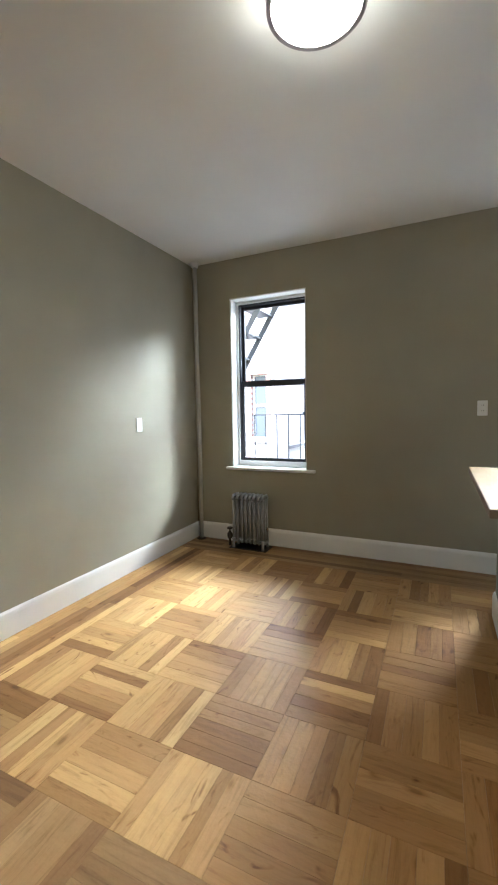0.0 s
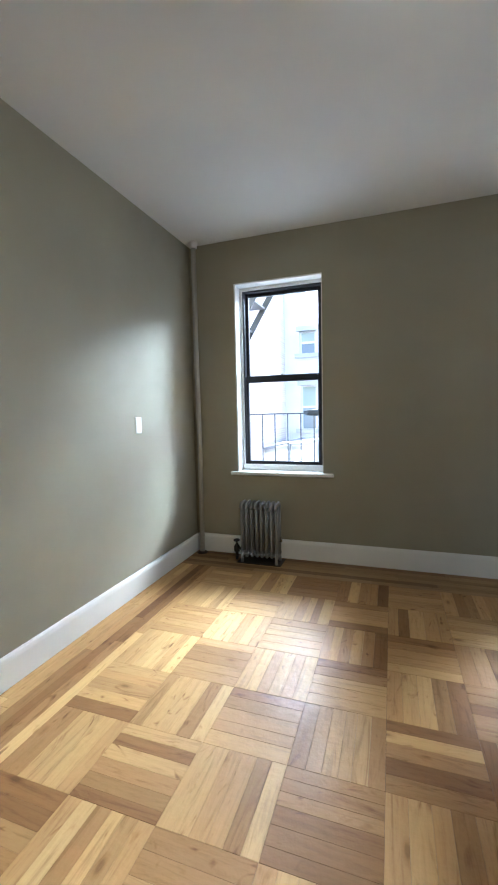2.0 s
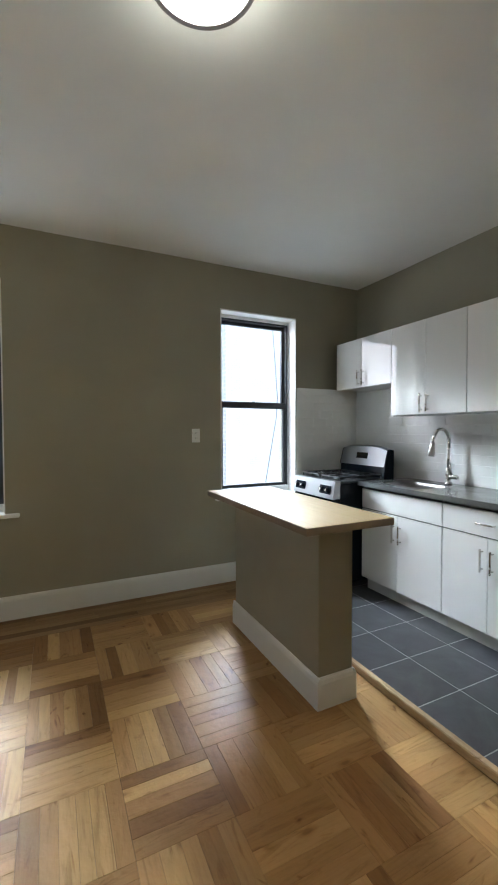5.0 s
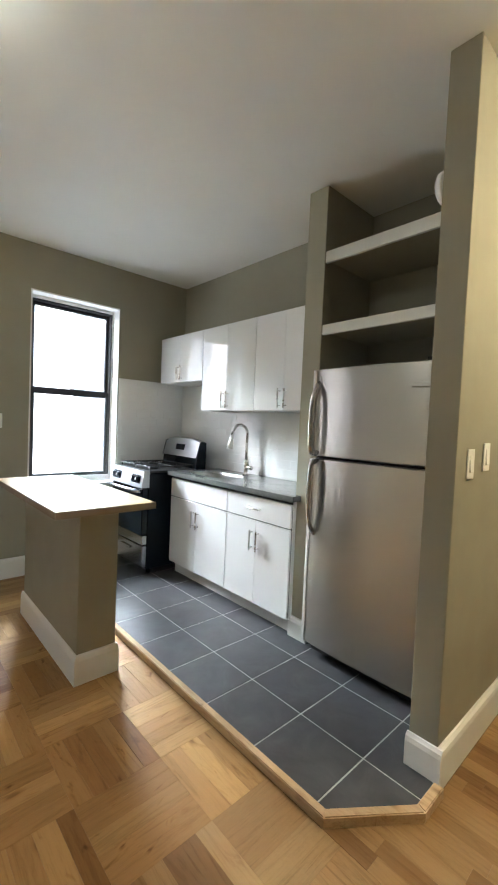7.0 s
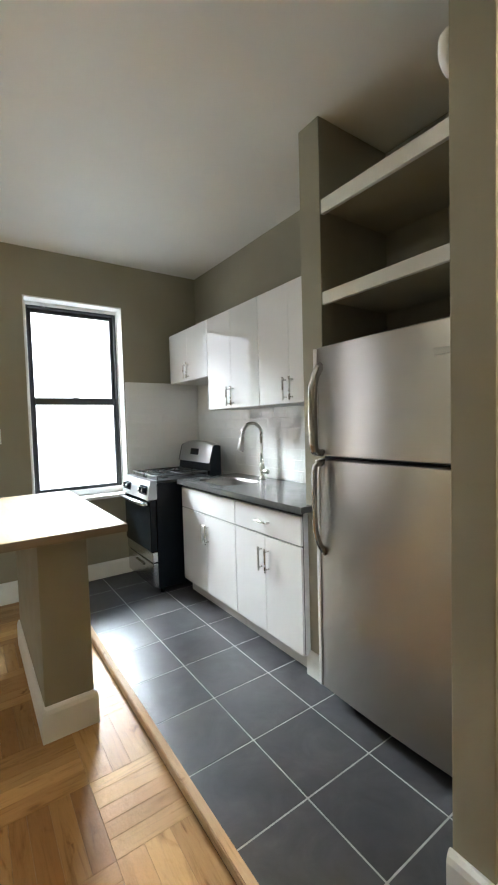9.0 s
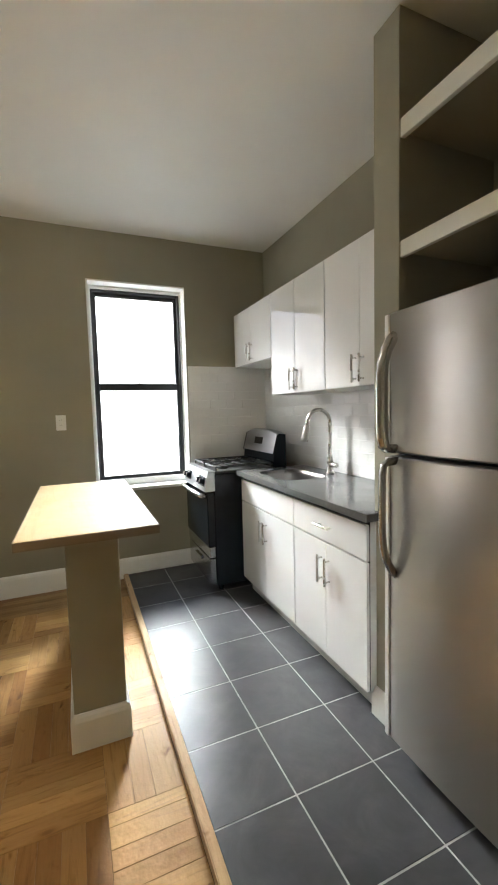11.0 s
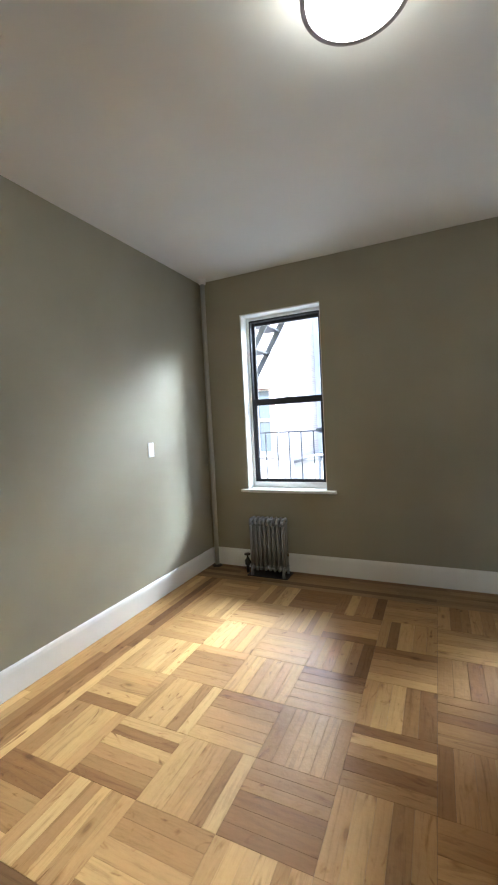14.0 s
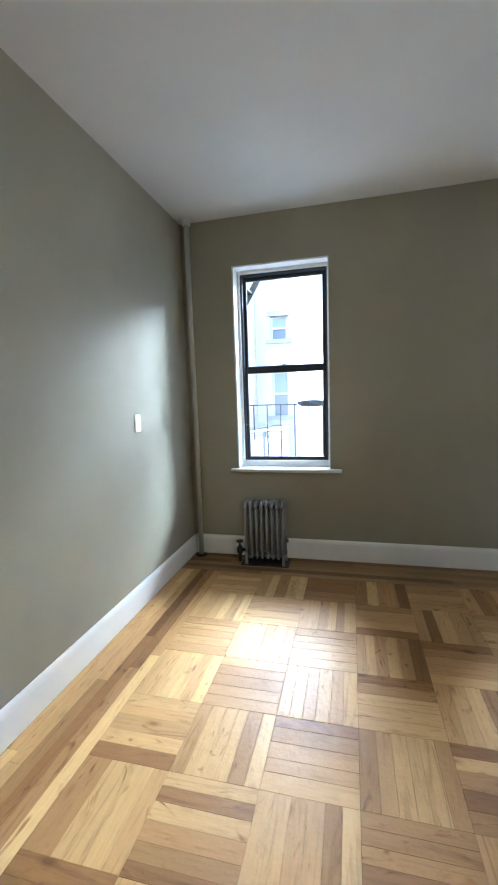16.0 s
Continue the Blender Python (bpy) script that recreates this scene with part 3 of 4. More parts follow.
fa = thing("faucet", "brushed nickel gooseneck pull-down faucet with side lever", "faucet", at=(2.31, 2.82, 0.9365))
part("base", lathe([(0.029, 0), (0.029, 0.006), (0.022, 0.012), (0.020, 0.05), (0.022, 0.09), (0.018, 0.11), (0.0145, 0.13)], seg=24), M_NICKEL, fa, "", True)
pts = [(0, 0, 0.11), (0, 0, 0.2), (0, 0, 0.30)] + [(-0.085 + 0.085 * math.cos(radians(a)), 0, 0.347 + 0.085 * math.sin(radians(a))) for a in range(0, 171, 12)] + [(-0.177, 0, 0.318)]
part("spout", tube(pts, 0.0125, 14), M_NICKEL, fa, "", True)
part("spray_head", tube([(-0.175, 0, 0.330), (-0.182, 0, 0.30), (-0.191, 0, 0.255), (-0.196, 0, 0.225)], [0.015, 0.0195, 0.025, 0.023], 16), M_NICKEL, fa, "flared pull-down spray head", True)
bm = cyl((0, -0.015, 0.062), (0, -0.082, 0.062), 0.0175, 18, bevel=0.003)
tube([(0, -0.03, 0.07), (-0.004, -0.024, 0.12), (-0.006, -0.02, 0.165)], [0.007, 0.006, 0.0045], 8, bm=bm)
part("lever", bm, M_NICKEL, fa, "", True)

# ---- wall cabinets ----


def wall_cabinet(y0, y1, z0, label, front=M_LACQ):
    x0, x1, z1 = 2.078, KIT - 0.002, 2.20
    ox, oy = (x0 + x1) / 2, (y0 + y1) / 2
    c = thing("wall_cabinet", label, "cabinet", "wall cabinets in a row", at=(ox, oy, z0))
    h = z1 - z0
    part("body", box(x0 - ox, y0 - oy + 0.001, 0, x1 - ox, y1 - oy - 0.001, h), M_CARCASS, c)
    m, g, fx = 0.0, 0.002, 2.060 - ox
    for a, b, hy in ((y0 - oy + g, m - g / 2, m - 0.03), (m + g / 2, y1 - oy - g, m + 0.03)):
        d = part("door", box(fx, a, 0.002, fx + 0.0175, b, h - 0.002, 0.0015, 2), front, c, "gloss white door")
        pull(d, (fx, hy, 0.03), (fx, hy, 0.148), (-0.028, 0, 0))
    return c


wall_cabinet(1.879, 2.49, 1.482, "tall gloss white two-door wall cabinet beside the stub wall", M_LACQM)
wall_cabinet(2.492, 3.178, 1.482, "tall gloss white two-door wall cabinet over the sink")
wall_cabinet(3.18, 3.90, 1.752, "short gloss white two-door wall cabinet over the stove")

# ---- stove ----
st = thing("stove", "freestanding black and stainless gas stove with four burners", "stove", at=(2.0, 3.62, TZ))
SX, SY0, SY1 = 1.615 - 2.0, 3.318 - 3.62, 3.922 - 3.62
bm = box(SX + 0.03, SY0, 0.05, 0.24, SY1, 0.885, 0.004, 2)
for fx in (SX + 0.08, 0.19):
    for fy in (SY0 + 0.06, SY1 - 0.06):
        cyl((fx, fy, 0), (fx, fy, 0.055), 0.018, 12, bm=bm)
part("body", bm, M_BLACK, st, "black enamel body")
part("cooktop", box(SX + 0.035, SY0 - 0.002, 0.885, 0.13, SY1 + 0.002, 0.905, 0.006, 2), M_IRON, st, "black enamel cooktop")
part("drawer", box(SX - 0.014, SY0 + 0.004, 0.065, SX + 0.03, SY1 - 0.004, 0.255, 0.006, 2), M_STEELH, st, "stainless broiler drawer")
part("drawer_handle", box(SX - 0.026, -0.09, 0.195, SX - 0.003, 0.09, 0.215, 0.005, 2), M_STEELH, st)
part("lower_trim", box(SX - 0.018, SY0 + 0.004, 0.265, SX + 0.03, SY1 - 0.004, 0.345, 0.006, 2), M_STEELH, st, "stainless lower rail of the oven door")
door = part("oven_door", box(SX - 0.026, SY0 + 0.004, 0.35, SX + 0.03, SY1 - 0.004, 0.755, 0.006, 2), M_GLASSBLK, st, "black glass oven door")
bm = tube([(SX - 0.026, SY0 + 0.03, 0.725), (SX - 0.062, SY0 + 0.035, 0.73), (SX - 0.072, 0, 0.732), (SX - 0.062, SY1 - 0.035, 0.73), (SX - 0.026, SY1 - 0.03, 0.725)], 0.017, 10)
part("oven_handle", bm, M_STEELH, door, "wide stainless oven handle", True)
part("control_panel", prism([(SX - 0.042, 0.762), (SX + 0.035, 0.762), (SX + 0.04, 0.908), (SX - 0.016, 0.908)], SY0, SY1, axis="y"), M_STEELD, st, "slanted stainless control panel")
slope = Vector((-0.146, 0, 0.026)).normalized()
for ky in (SY0 + 0.075, SY0 + 0.155, SY1 - 0.155, SY1 - 0.075):
    c = Vector((SX - 0.030, ky, 0.832))
    k = part("knob", cyl(c + slope * 0.004, c + slope * 0.030, 0.023, 18, 0.019, bevel=0.003), M_BLACK, st, "black burner knob")
    part("knob_cap", cyl(c + slope * 0.030, c + slope * 0.0315, 0.012, 16), M_NICKEL, k)
for ky in (SY0 + 0.115, SY1 - 0.115):
    own = box(-0.0025, -0.078, -0.036, 0.0025, 0.078, 0.036, 0.002, 2)
    own.transform(Matrix.Translation(Vector((SX - 0.0305, ky, 0.832))) @ Matrix.Rotation(math.atan2(0.026, 0.146), 4, "Y"))
    part("knob_plate", own, M_BLACK, st, "black plate behind the knobs")
# backguard
prof = [(0.125, 0.89), (0.24, 0.89)]
part("backguard", prism(prof + [(0.24, 1.005), (0.14, 1.005)], SY0 + 0.002, SY1 - 0.002, axis="y"), M_BLACK, st, "black backguard riser")
bm = bmesh.new()
n = 14
rows_bg = []
for i in range(n + 1):
    u = i / n
    yy = SY0 + (SY1 - SY0) * u
    e = 1 - abs(2 * u - 1) ** 4 * 0.22
    zt = 1.02 + 0.172 * e
    rows_bg.append([bm.verts.new(p) for p in ((0.128, yy, 1.005), (0.165, yy, zt - 0.012), (0.185, yy, zt), (0.236, yy, zt - 0.008), (0.236, yy, 1.005))])
for a, b in zip(rows_bg, rows_bg[1:]):
    for i in range(5):
        j = (i + 1) % 5
        bm.faces.new((a[i], a[j], b[j], b[i]))
bm.faces.new(rows_bg[0])
bm.faces.new(rows_bg[-1])
bmesh.ops.recalc_face_normals(bm, faces=bm.faces[:])
part("backguard_panel", bm, M_STEELD, st, "curved stainless backguard panel")
for ya in (SY0 - 0.003, SY1 - 0.004):
    part("backguard_cap", prism([(0.126, 1.003), (0.238, 1.003), (0.238, 1.152), (0.186, 1.160), (0.164, 1.148)], ya, ya + 0.007, axis="y"), M_BLACK, st, "black end cap")
own = box(-0.002, -0.075, -0.028, 0.002, 0.075, 0.028, 0.001)
own.transform(Matrix.Translation((0.1445, 0.0, 1.095)) @ Matrix.Rotation(math.atan2(0.037, 0.165), 4, "Y"))
part("clock_display", own, M_GLASSBLK, st, "dark clock display")
for bx in (SX + 0.155, SX + 0.40):
    for by in (-0.145, 0.145):
        part("burner", lathe([(0.045, 0), (0.045, 0.008), (0.035, 0.012), (0.032, 0.02), (0.001, 0.02)], (bx, by, 0.9045), 20), M_IRON, st, "", True)
for by in (-0.148, 0.148):
    g = bmesh.new()
    z = 0.935
    for yy in (by - 0.125, by + 0.125):
        box(SX + 0.05, yy - 0.006, z - 0.006, SX + 0.505, yy + 0.006, z + 0.006, 0.002, bm=g)
    for xx in (SX + 0.05, SX + 0.272, SX + 0.493):
        box(xx, by - 0.125, z - 0.006, xx + 0.012, by + 0.125, z + 0.006, 0.002, bm=g)
    for bx in (SX + 0.155, SX + 0.40):
        for a in range(0, 360, 60):
            ca, sa = math.cos(radians(a)), math.sin(radians(a))
            cyl((bx + 0.03 * ca, by + 0.03 * sa, z + 0.004), (bx + 0.105 * ca, by + 0.105 * sa, z + 0.002), 0.005, 6, bm=g)
    for xx in (SX + 0.056, SX + 0.50):
        for yy in (by - 0.125, by + 0.125):
            cyl((xx, yy, 0.904), (xx, yy, z), 0.006, 6, bm=g)
    part("grate", g, M_IRON, st, "black cast iron grate")

# ---- refrigerator ----


def convex_door(x0, y0, z0, x1, y1, z1, bow=0.012, r=0.016):
    """A door slab whose front bows out a little, with rolled edges."""
    cols = [0.0, 0.004, 0.012, 0.022] + [0.022 + (y1 - y0 - 0.044) * i / 16 for i in range(1, 16)] + [y1 - y0 - 0.022, y1 - y0 - 0.012, y1 - y0 - 0.004, y1 - y0]
    own = bmesh.new()
    rings = []
    for c in cols:
        u = c / (y1 - y0)
        e = min(c, y1 - y0 - c)
        roll = r * (1 - math.sqrt(max(0.0, 1 - (1 - min(e / 0.022, 1)) ** 2)))
        xf = x0 + bow * (abs(2 * u - 1) ** 2) + roll
        rings.append([own.verts.new(p) for p in ((x1, y0 + c, z0), (xf + 0.005, y0 + c, z0), (xf, y0 + c, z0 + 0.005), (xf, y0 + c, z1 - 0.005), (xf + 0.005, y0 + c, z1), (x1, y0 + c, z1))])
    for a, b in zip(rings, rings[1:]):
        for i in range(6):
            j = (i + 1) % 6
            own.faces.new((a[i], a[j], b[j], b[i]))
    own.faces.new(rings[0])
    own.faces.new(rings[-1])
    bmesh.ops.recalc_face_normals(own, faces=own.faces[:])
    for e in own.edges:
        e.smooth = len(e.link_faces) == 2 and e.calc_face_angle(0) < 0.5
    return own


FY0, FY1 = 0.97, 1.69
fr = thing("refrigerator", "stainless steel top-freezer refrigerator in the alcove", "refrigerator", at=(2.08, 1.33, TZ))
ax, ay = 2.08, 1.33
part("body", box(1.855 - ax, FY0 - ay + 0.004, 0.03, 2.39 - ax, FY1 - ay - 0.004, 1.655, 0.006, 2), M_FRIDGESIDE, fr, "light grey cabinet")
part("base_grille", box(1.87 - ax, FY0 - ay + 0.01, 0.0, 1.90 - ax, FY1 - ay - 0.01, 0.045), M_RUBBER_GAPSHADE, fr, "black base grille")
part("gasket", box(1.84 - ax, FY0 - ay + 0.01, 0.076, 1.856 - ax, FY1 - ay - 0.01, 1.65), M_RUBBER_GAPSHADE, fr)
for nm, z0, z1, lab in (("lower_door", 0.072, 1.160, "tall stainless lower door"), ("freezer_door", 1.176, 1.672, "stainless freezer door")):
    d = part(nm, convex_door(1.78 - ax, FY0 - ay, z0, 1.84 - ax, FY1 - ay, z1), M_STEEL, fr, lab, True)
    # added strip: the window's reflection is put into its colour
    part("edge_glare", box(1.785 - ax, FY1 - ay - 0.017, z0 + 0.004, 1.838 - ax, FY1 - ay + 0.003, z1 - 0.004, 0.003, 2), M_EDGE_GLARE, d, "pale strip added for window glare on the door edge")
    yh = FY1 - ay - 0.045
    if nm == "lower_door":
        pts = [(0, 1.145), (-0.040, 1.143), (-0.056, 1.132), (-0.062, 1.10), (-0.064, 0.99), (-0.064, 0.90), (-0.060, 0.84), (-0.044, 0.785), (-0.02, 0.745), (0, 0.728)]
    else:
        pts = [(0, 1.190), (-0.040, 1.192), (-0.056, 1.203), (-0.062, 1.235), (-0.064, 1.33), (-0.064, 1.43), (-0.060, 1.49), (-0.044, 1.54), (-0.02, 1.575), (0, 1.59)]
    part("door_handle", tube([(1.795 - ax + a, yh, b) for a, b in pts], 0.012, 12, flat=1.7), M_STEELH, d, "long curved stainless handle", True)
part("badge", box(1.777 - ax, FY0 - ay + 0.02, 1.550, 1.7945 - ax, FY0 - ay + 0.125, 1.574, 0.001), M_STEEL, fr, "small raised metal badge")
part("hinge_cap", box(1.80 - ax, FY0 - ay + 0.01, 1.672, 1.88 - ax, FY0 - ay + 0.07, 1.69, 0.004, 2), M_RUBBER_GAPSHADE, fr)

for z0, z1 in ((1.93, 1.99), (2.357, 2.425)):
    sh = thing("alcove_shelf", "thick shelf spanning the alcove above the refrigerator, darker board behind an off-white lip", "shelf", "shelves over the refrigerator", at=(2.15, 1.31, z0))
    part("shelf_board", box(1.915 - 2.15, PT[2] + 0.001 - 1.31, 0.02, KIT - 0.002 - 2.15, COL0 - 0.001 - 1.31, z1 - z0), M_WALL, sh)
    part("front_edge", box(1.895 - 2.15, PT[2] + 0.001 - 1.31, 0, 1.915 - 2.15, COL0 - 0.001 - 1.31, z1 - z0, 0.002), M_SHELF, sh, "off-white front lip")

det = thing("smoke_detector", "round white smoke detector on the partition above the shelves", "smoke detector", at=(1.57, PT[2] + 0.001, 2.335))
bm = lathe([(0.062, 0), (0.064, 0.012), (0.060, 0.026), (0.045, 0.036), (0.02, 0.038), (0.001, 0.038)], seg=30)
bm.transform(Matrix.Rotation(radians(-90), 4, "X"))
part("housing", bm, M_PLASTIC, det, "", True)

# ---- ceiling lamps ----


def ceiling_lamp(x, y, r, mat, label):
    c = thing("ceiling_light", label, "ceiling light", at=(x, y, CEIL - 0.002))
    part("mount", lathe([(r * 0.55, 0.0), (r * 0.55, -0.02), (0.001, -0.02)], seg=32), M_TRIM, c, "", True)
    part("diffuser", lathe([(r * 0.96, -0.02), (r * 0.965, -0.03), (r * 0.965, -0.11), (r * 0.93, -0.126), (r * 0.6, -0.138), (0.001, -0.143)], seg=48), mat, c, "glowing opal drum", True)
    for z, th, lo, hi in ((-0.034, 0.012, 1.0, 1.12), (-0.104, 0.020, 0.955, 1.05)):
        bm = bmesh.new()
        prof = [(r * lo, z), (r * hi, z), (r * hi, z - th), (r * lo, z - th)]
        n = 56
        rg = [[bm.verts.new((a * math.cos(2 * math.pi * i / n), a * math.sin(2 * math.pi * i / n), b)) for a, b in prof] for i in range(n)]
        for i in range(n):
            p, q = rg[i], rg[(i + 1) % n]
            for k in range(4):
                bm.faces.new((p[k], p[(k + 1) % 4], q[(k + 1) % 4], q[k]))
        bmesh.ops.recalc_face_normals(bm, faces=bm.faces[:])
        part("ring", bm, M_RING, c, "satin metal ring")
    return c


ceiling_lamp(-0.07, 1.79, 0.163, M_DIFFUSER, "lit round flush ceiling lamp with two nickel rings")
ceiling_lamp(2.15, -0.25, 0.15, M_HALL, "lit round flush lamp over the entry")

# ---- radiator and riser pipe ----
rad = thing("radiator", "small silver-painted cast iron radiator under the window", "radiator", at=(-1.315, 3.85, 0.0))
N = 8
for i in range(N):
    cx = -0.154 + i * 0.044
    bm = bmesh.new()
    for cy in (-0.052, 0.0, 0.052):
        tube([(cx, cy, 0.06), (cx, cy, 0.485)], 0.0118, 10, bm=bm)
    loop = [(cx, -0.06, 0.495), (cx, -0.045, 0.517), (cx, 0.045, 0.517), (cx, 0.06, 0.495)]
    tube([(cx, -0.058, 0.475), *loop, (cx, 0.058, 0.475)], 0.0145, 10, bm=bm)
    tube([(cx, -0.058, 0.09), (cx, -0.045, 0.065), (cx, 0.045, 0.065), (cx, 0.058, 0.09)], 0.0155, 10, bm=bm)
    if i in (0, N - 1):
        for cy in (-0.055, 0.055):
            tube([(cx, cy, 0.10), (cx, cy * 1.1, 0.05), (cx, cy * 1.05, 0.007)], [0.012, 0.012, 0.014], 10, bm=bm)
    part("section", bm, M_RAD, rad, "", True)
for hz in (0.075, 0.5):
    part("hub", cyl((-0.158, 0, hz), (0.158, 0, hz), 0.02, 14), M_RAD, rad, "", True)
part("floor_tray", box(-0.20, -0.085, 0.0005, 0.195, 0.10, 0.006, 0.002), M_IRON, rad, "dark metal tray under the feet")
bm = cyl((-0.225, 0, 0.0), (-0.225, 0, 0.13), 0.014, 12)
cyl((-0.225, 0, 0.10), (-0.17, 0, 0.10), 0.014, 12, bm=bm)
lathe([(0.022, 0.07), (0.026, 0.09), (0.026, 0.115), (0.014, 0.135), (0.008, 0.15), (0.008, 0.165)], (-0.225, 0, 0), 16, bm=bm)
v = part("valve", bm, M_BRASS, rad, "tarnished steam valve", True)
part("valve_wheel", lathe([(0.001, 0.163), (0.026, 0.166), (0.03, 0.172), (0.026, 0.18), (0.001, 0.178)], (-0.225, 0, 0), 18), M_RUBBER_GAPSHADE, rad, "black valve wheel", True)
part("air_vent", cyl((0.18, 0, 0.19), (0.18, 0, 0.235), 0.012, 12, 0.007, bm=cyl((0.155, 0, 0.2), (0.18, 0, 0.2), 0.005, 8)), M_NICKEL, rad, "", True)

rp = thing("riser_pipe", "painted heating riser pipe in the corner from floor to ceiling", "pipe", at=(-1.915, 3.925, 0))
part("pipe", tube([(0, 0, 0.002), (0.004, 0.002, 1.0), (-0.002, 0, 1.9), (0, 0, CEIL - 0.003)], 0.021, 16), M_PIPE, rp, "", True)
part("ceiling_collar", lathe([(0.022, CEIL - 0.05), (0.034, CEIL - 0.045), (0.036, CEIL - 0.02), (0.046, CEIL - 0.012), (0.046, CEIL - 0.004)], seg=20), M_TRIM, rp, "", True)
part("floor_collar", lathe([(0.05, 0.001), (0.05, 0.006), (0.03, 0.014), (0.022, 0.016)], seg=20), M_BRASS, rp, "", True)

# ---- switches and outlets ----


def plate(name, at, normal, label, kind="rocker", w=0.072, h=0.118):
    c = thing(name, label, "outlet" if kind == "outlet" else "light switch", at=at)
    c.rotation_euler = (0, 0, math.atan2(normal[1], normal[0]) + math.pi / 2)
    part("cover_plate", box(-w / 2, -0.006, -h / 2, w / 2, 0, h / 2, 0.0035, 2), M_PLASTIC, c)
    if kind == "rocker":
        part("rocker", prism([(-0.005, -0.033), (-0.008, -0.033), (-0.013, -0.030), (-0.0085, 0.033), (-0.005, 0.033)], -0.016, 0.016, axis="x"), M_PLASTIC, c)
    elif kind == "outlet":
        for dz in (-0.021, 0.021):
            r = part("socket", box(-0.016, -0.008, dz - 0.014, 0.016, -0.004, dz + 0.014, 0.003, 2), M_PLASTIC, c)
            bm = box(-0.008, -0.0086, dz - 0.004, -0.006, -0.0078, dz + 0.006)
            box(0.006, -0.0086, dz - 0.004, 0.008, -0.0078, dz + 0.006, bm=bm)
            part("slots", bm, M_SLOT, r)
    return c


plate("wall_switch", (LEFT + 0.001, 3.10, 1.225), (1, 0), "blank white switch plate on the long wall", "blank")
plate("wall_outlet", (0.636, BACK - 0.001, 1.318), (0, -1), "white outlet plate between the windows", "outlet")
plate("light_switch", (1.645, PT[1] - 0.001, 1.25), (0, -1), "white rocker light switch on the partition")
plate("light_switch", (1.822, PT[1] - 0.001, 1.275), (0, -1), "white rocker light switch further along the partition")

# ---- entry door ----
dr = tagged(part("door_1", box(HALLX - 0.012, -0.22, 0.01, HALLX + 0.0, 0.62, 2.18, 0.003), M_TRIM), "white painted entry door in its casing", "door", kind="structure")
bm = box(HALLX - 0.03, 0.62, 0, HALLX - 0.001, 0.70, 2.275, 0.006, 2)
box(HALLX - 0.03, -0.30, 0, HALLX - 0.001, -0.22, 2.275, 0.006, 2, bm=bm)
box(HALLX - 0.03, -0.22, 2.18, HALLX - 0.001, 0.62, 2.275, 0.006, 2, bm=bm)
part("door_casing", bm, M_TRIM, dr, "white moulded casing")
part("door_knob", cyl((HALLX - 0.06, 0.55, 1.0), (HALLX - 0.012, 0.55, 1.0), 0.026, 16, bevel=0.006), M_NICKEL, dr, "", True)

# ---- oak curb round the kitchen tiles ----
CW = 0.036
out = [(1.042, BACK - 0.018), (1.042, 0.955), (1.335, 0.735), (PT[0] - 0.022, 0.735)]
inn = [(1.042 + CW, BACK - 0.018), (1.042 + CW, 0.973), (1.347, 0.771), (PT[0] - 0.022, 0.771)]
bm = bmesh.new()
for i in range(3):
    a, b, c, d = out[i], out[i + 1], inn[i + 1], inn[i]
    own = prism([a, b, c, d], 0.0, TZ + 0.008)
    es = [e for e in own.edges if all(v.co.z > TZ for v in e.verts)]
    bmesh.ops.bevel(own, geom=es, offset=0.004, segments=2, affect="EDGES")
    join(bm, own)
structure("trim_threshold", bm, M_CURB, "oak curb that edges the tiled kitchen floor")
# ---- the yard and the houses across it ----
M_STUCCO = paint("white_stucco", (0.74, 0.73, 0.70), 0.8, 0.5, 0.06)


def brick_mat(name, a, b, mortar, scale=1.0):
    s = Mat(name, a, 0.8)
    c = s.node("TexCoord")
    sp = s.node("SeparateXYZ")
    cb = s.node("CombineXYZ")
    s.link(c.outputs["Object"], sp.inputs[0])
    s.link(sp.outputs["X"], cb.inputs["X"])
    s.link(sp.outputs["Z"], cb.inputs["Y"])
    br = s.node("TexBrick", Scale=1.0)
    br.inputs["Color1"].default_value = (*a, 1)
    br.inputs["Color2"].default_value = (*b, 1)
    br.inputs["Mortar"].default_value = (*mortar, 1)
    br.inputs["Brick Width"].default_value = 0.21
    br.inputs["Row Height"].default_value = 0.075
    br.inputs["Mortar Size"].default_value = 0.008
    s.link(cb.outputs[0], br.inputs["Vector"])
    s.color(s.mix(br.outputs["Color"], s.ramp(s.noise(1.5, 4), [(0.3, (0.8, 0.8, 0.8)), (0.7, (1, 1, 1))]), 0.7, "MULTIPLY"))
    s.bump(br.outputs["Fac"], -0.5, 0.01)
    return s.m


M_RBRICK = brick_mat("weathered_red_brick", (0.55, 0.45, 0.42), (0.62, 0.55, 0.52), (0.67, 0.65, 0.64))
# white brick set dark and bluish: the house's shade is in these colours
M_WBRICK_SHADE = brick_mat("white_brick_in_shade", (0.185, 0.19, 0.20), (0.172, 0.177, 0.187), (0.145, 0.15, 0.16))
M_JAMB = brick_mat("dark_red_brick", (0.27, 0.14, 0.11), (0.34, 0.20, 0.16), (0.36, 0.32, 0.30))
M_SHADE = Mat("pale_green_blind", (0.42, 0.48, 0.40), 0.7).m
M_FARGLASS = Mat("dark_far_pane", (0.07, 0.09, 0.115), 0.12).m
# paler copy of the far pane: sky brightness is put into its colour
M_PALEGLASS = Mat("sky_lit_far_pane", (0.26, 0.31, 0.34), 0.15).m
M_RUST = Mat("weathered_grey_iron", (0.075, 0.08, 0.088), 0.5)
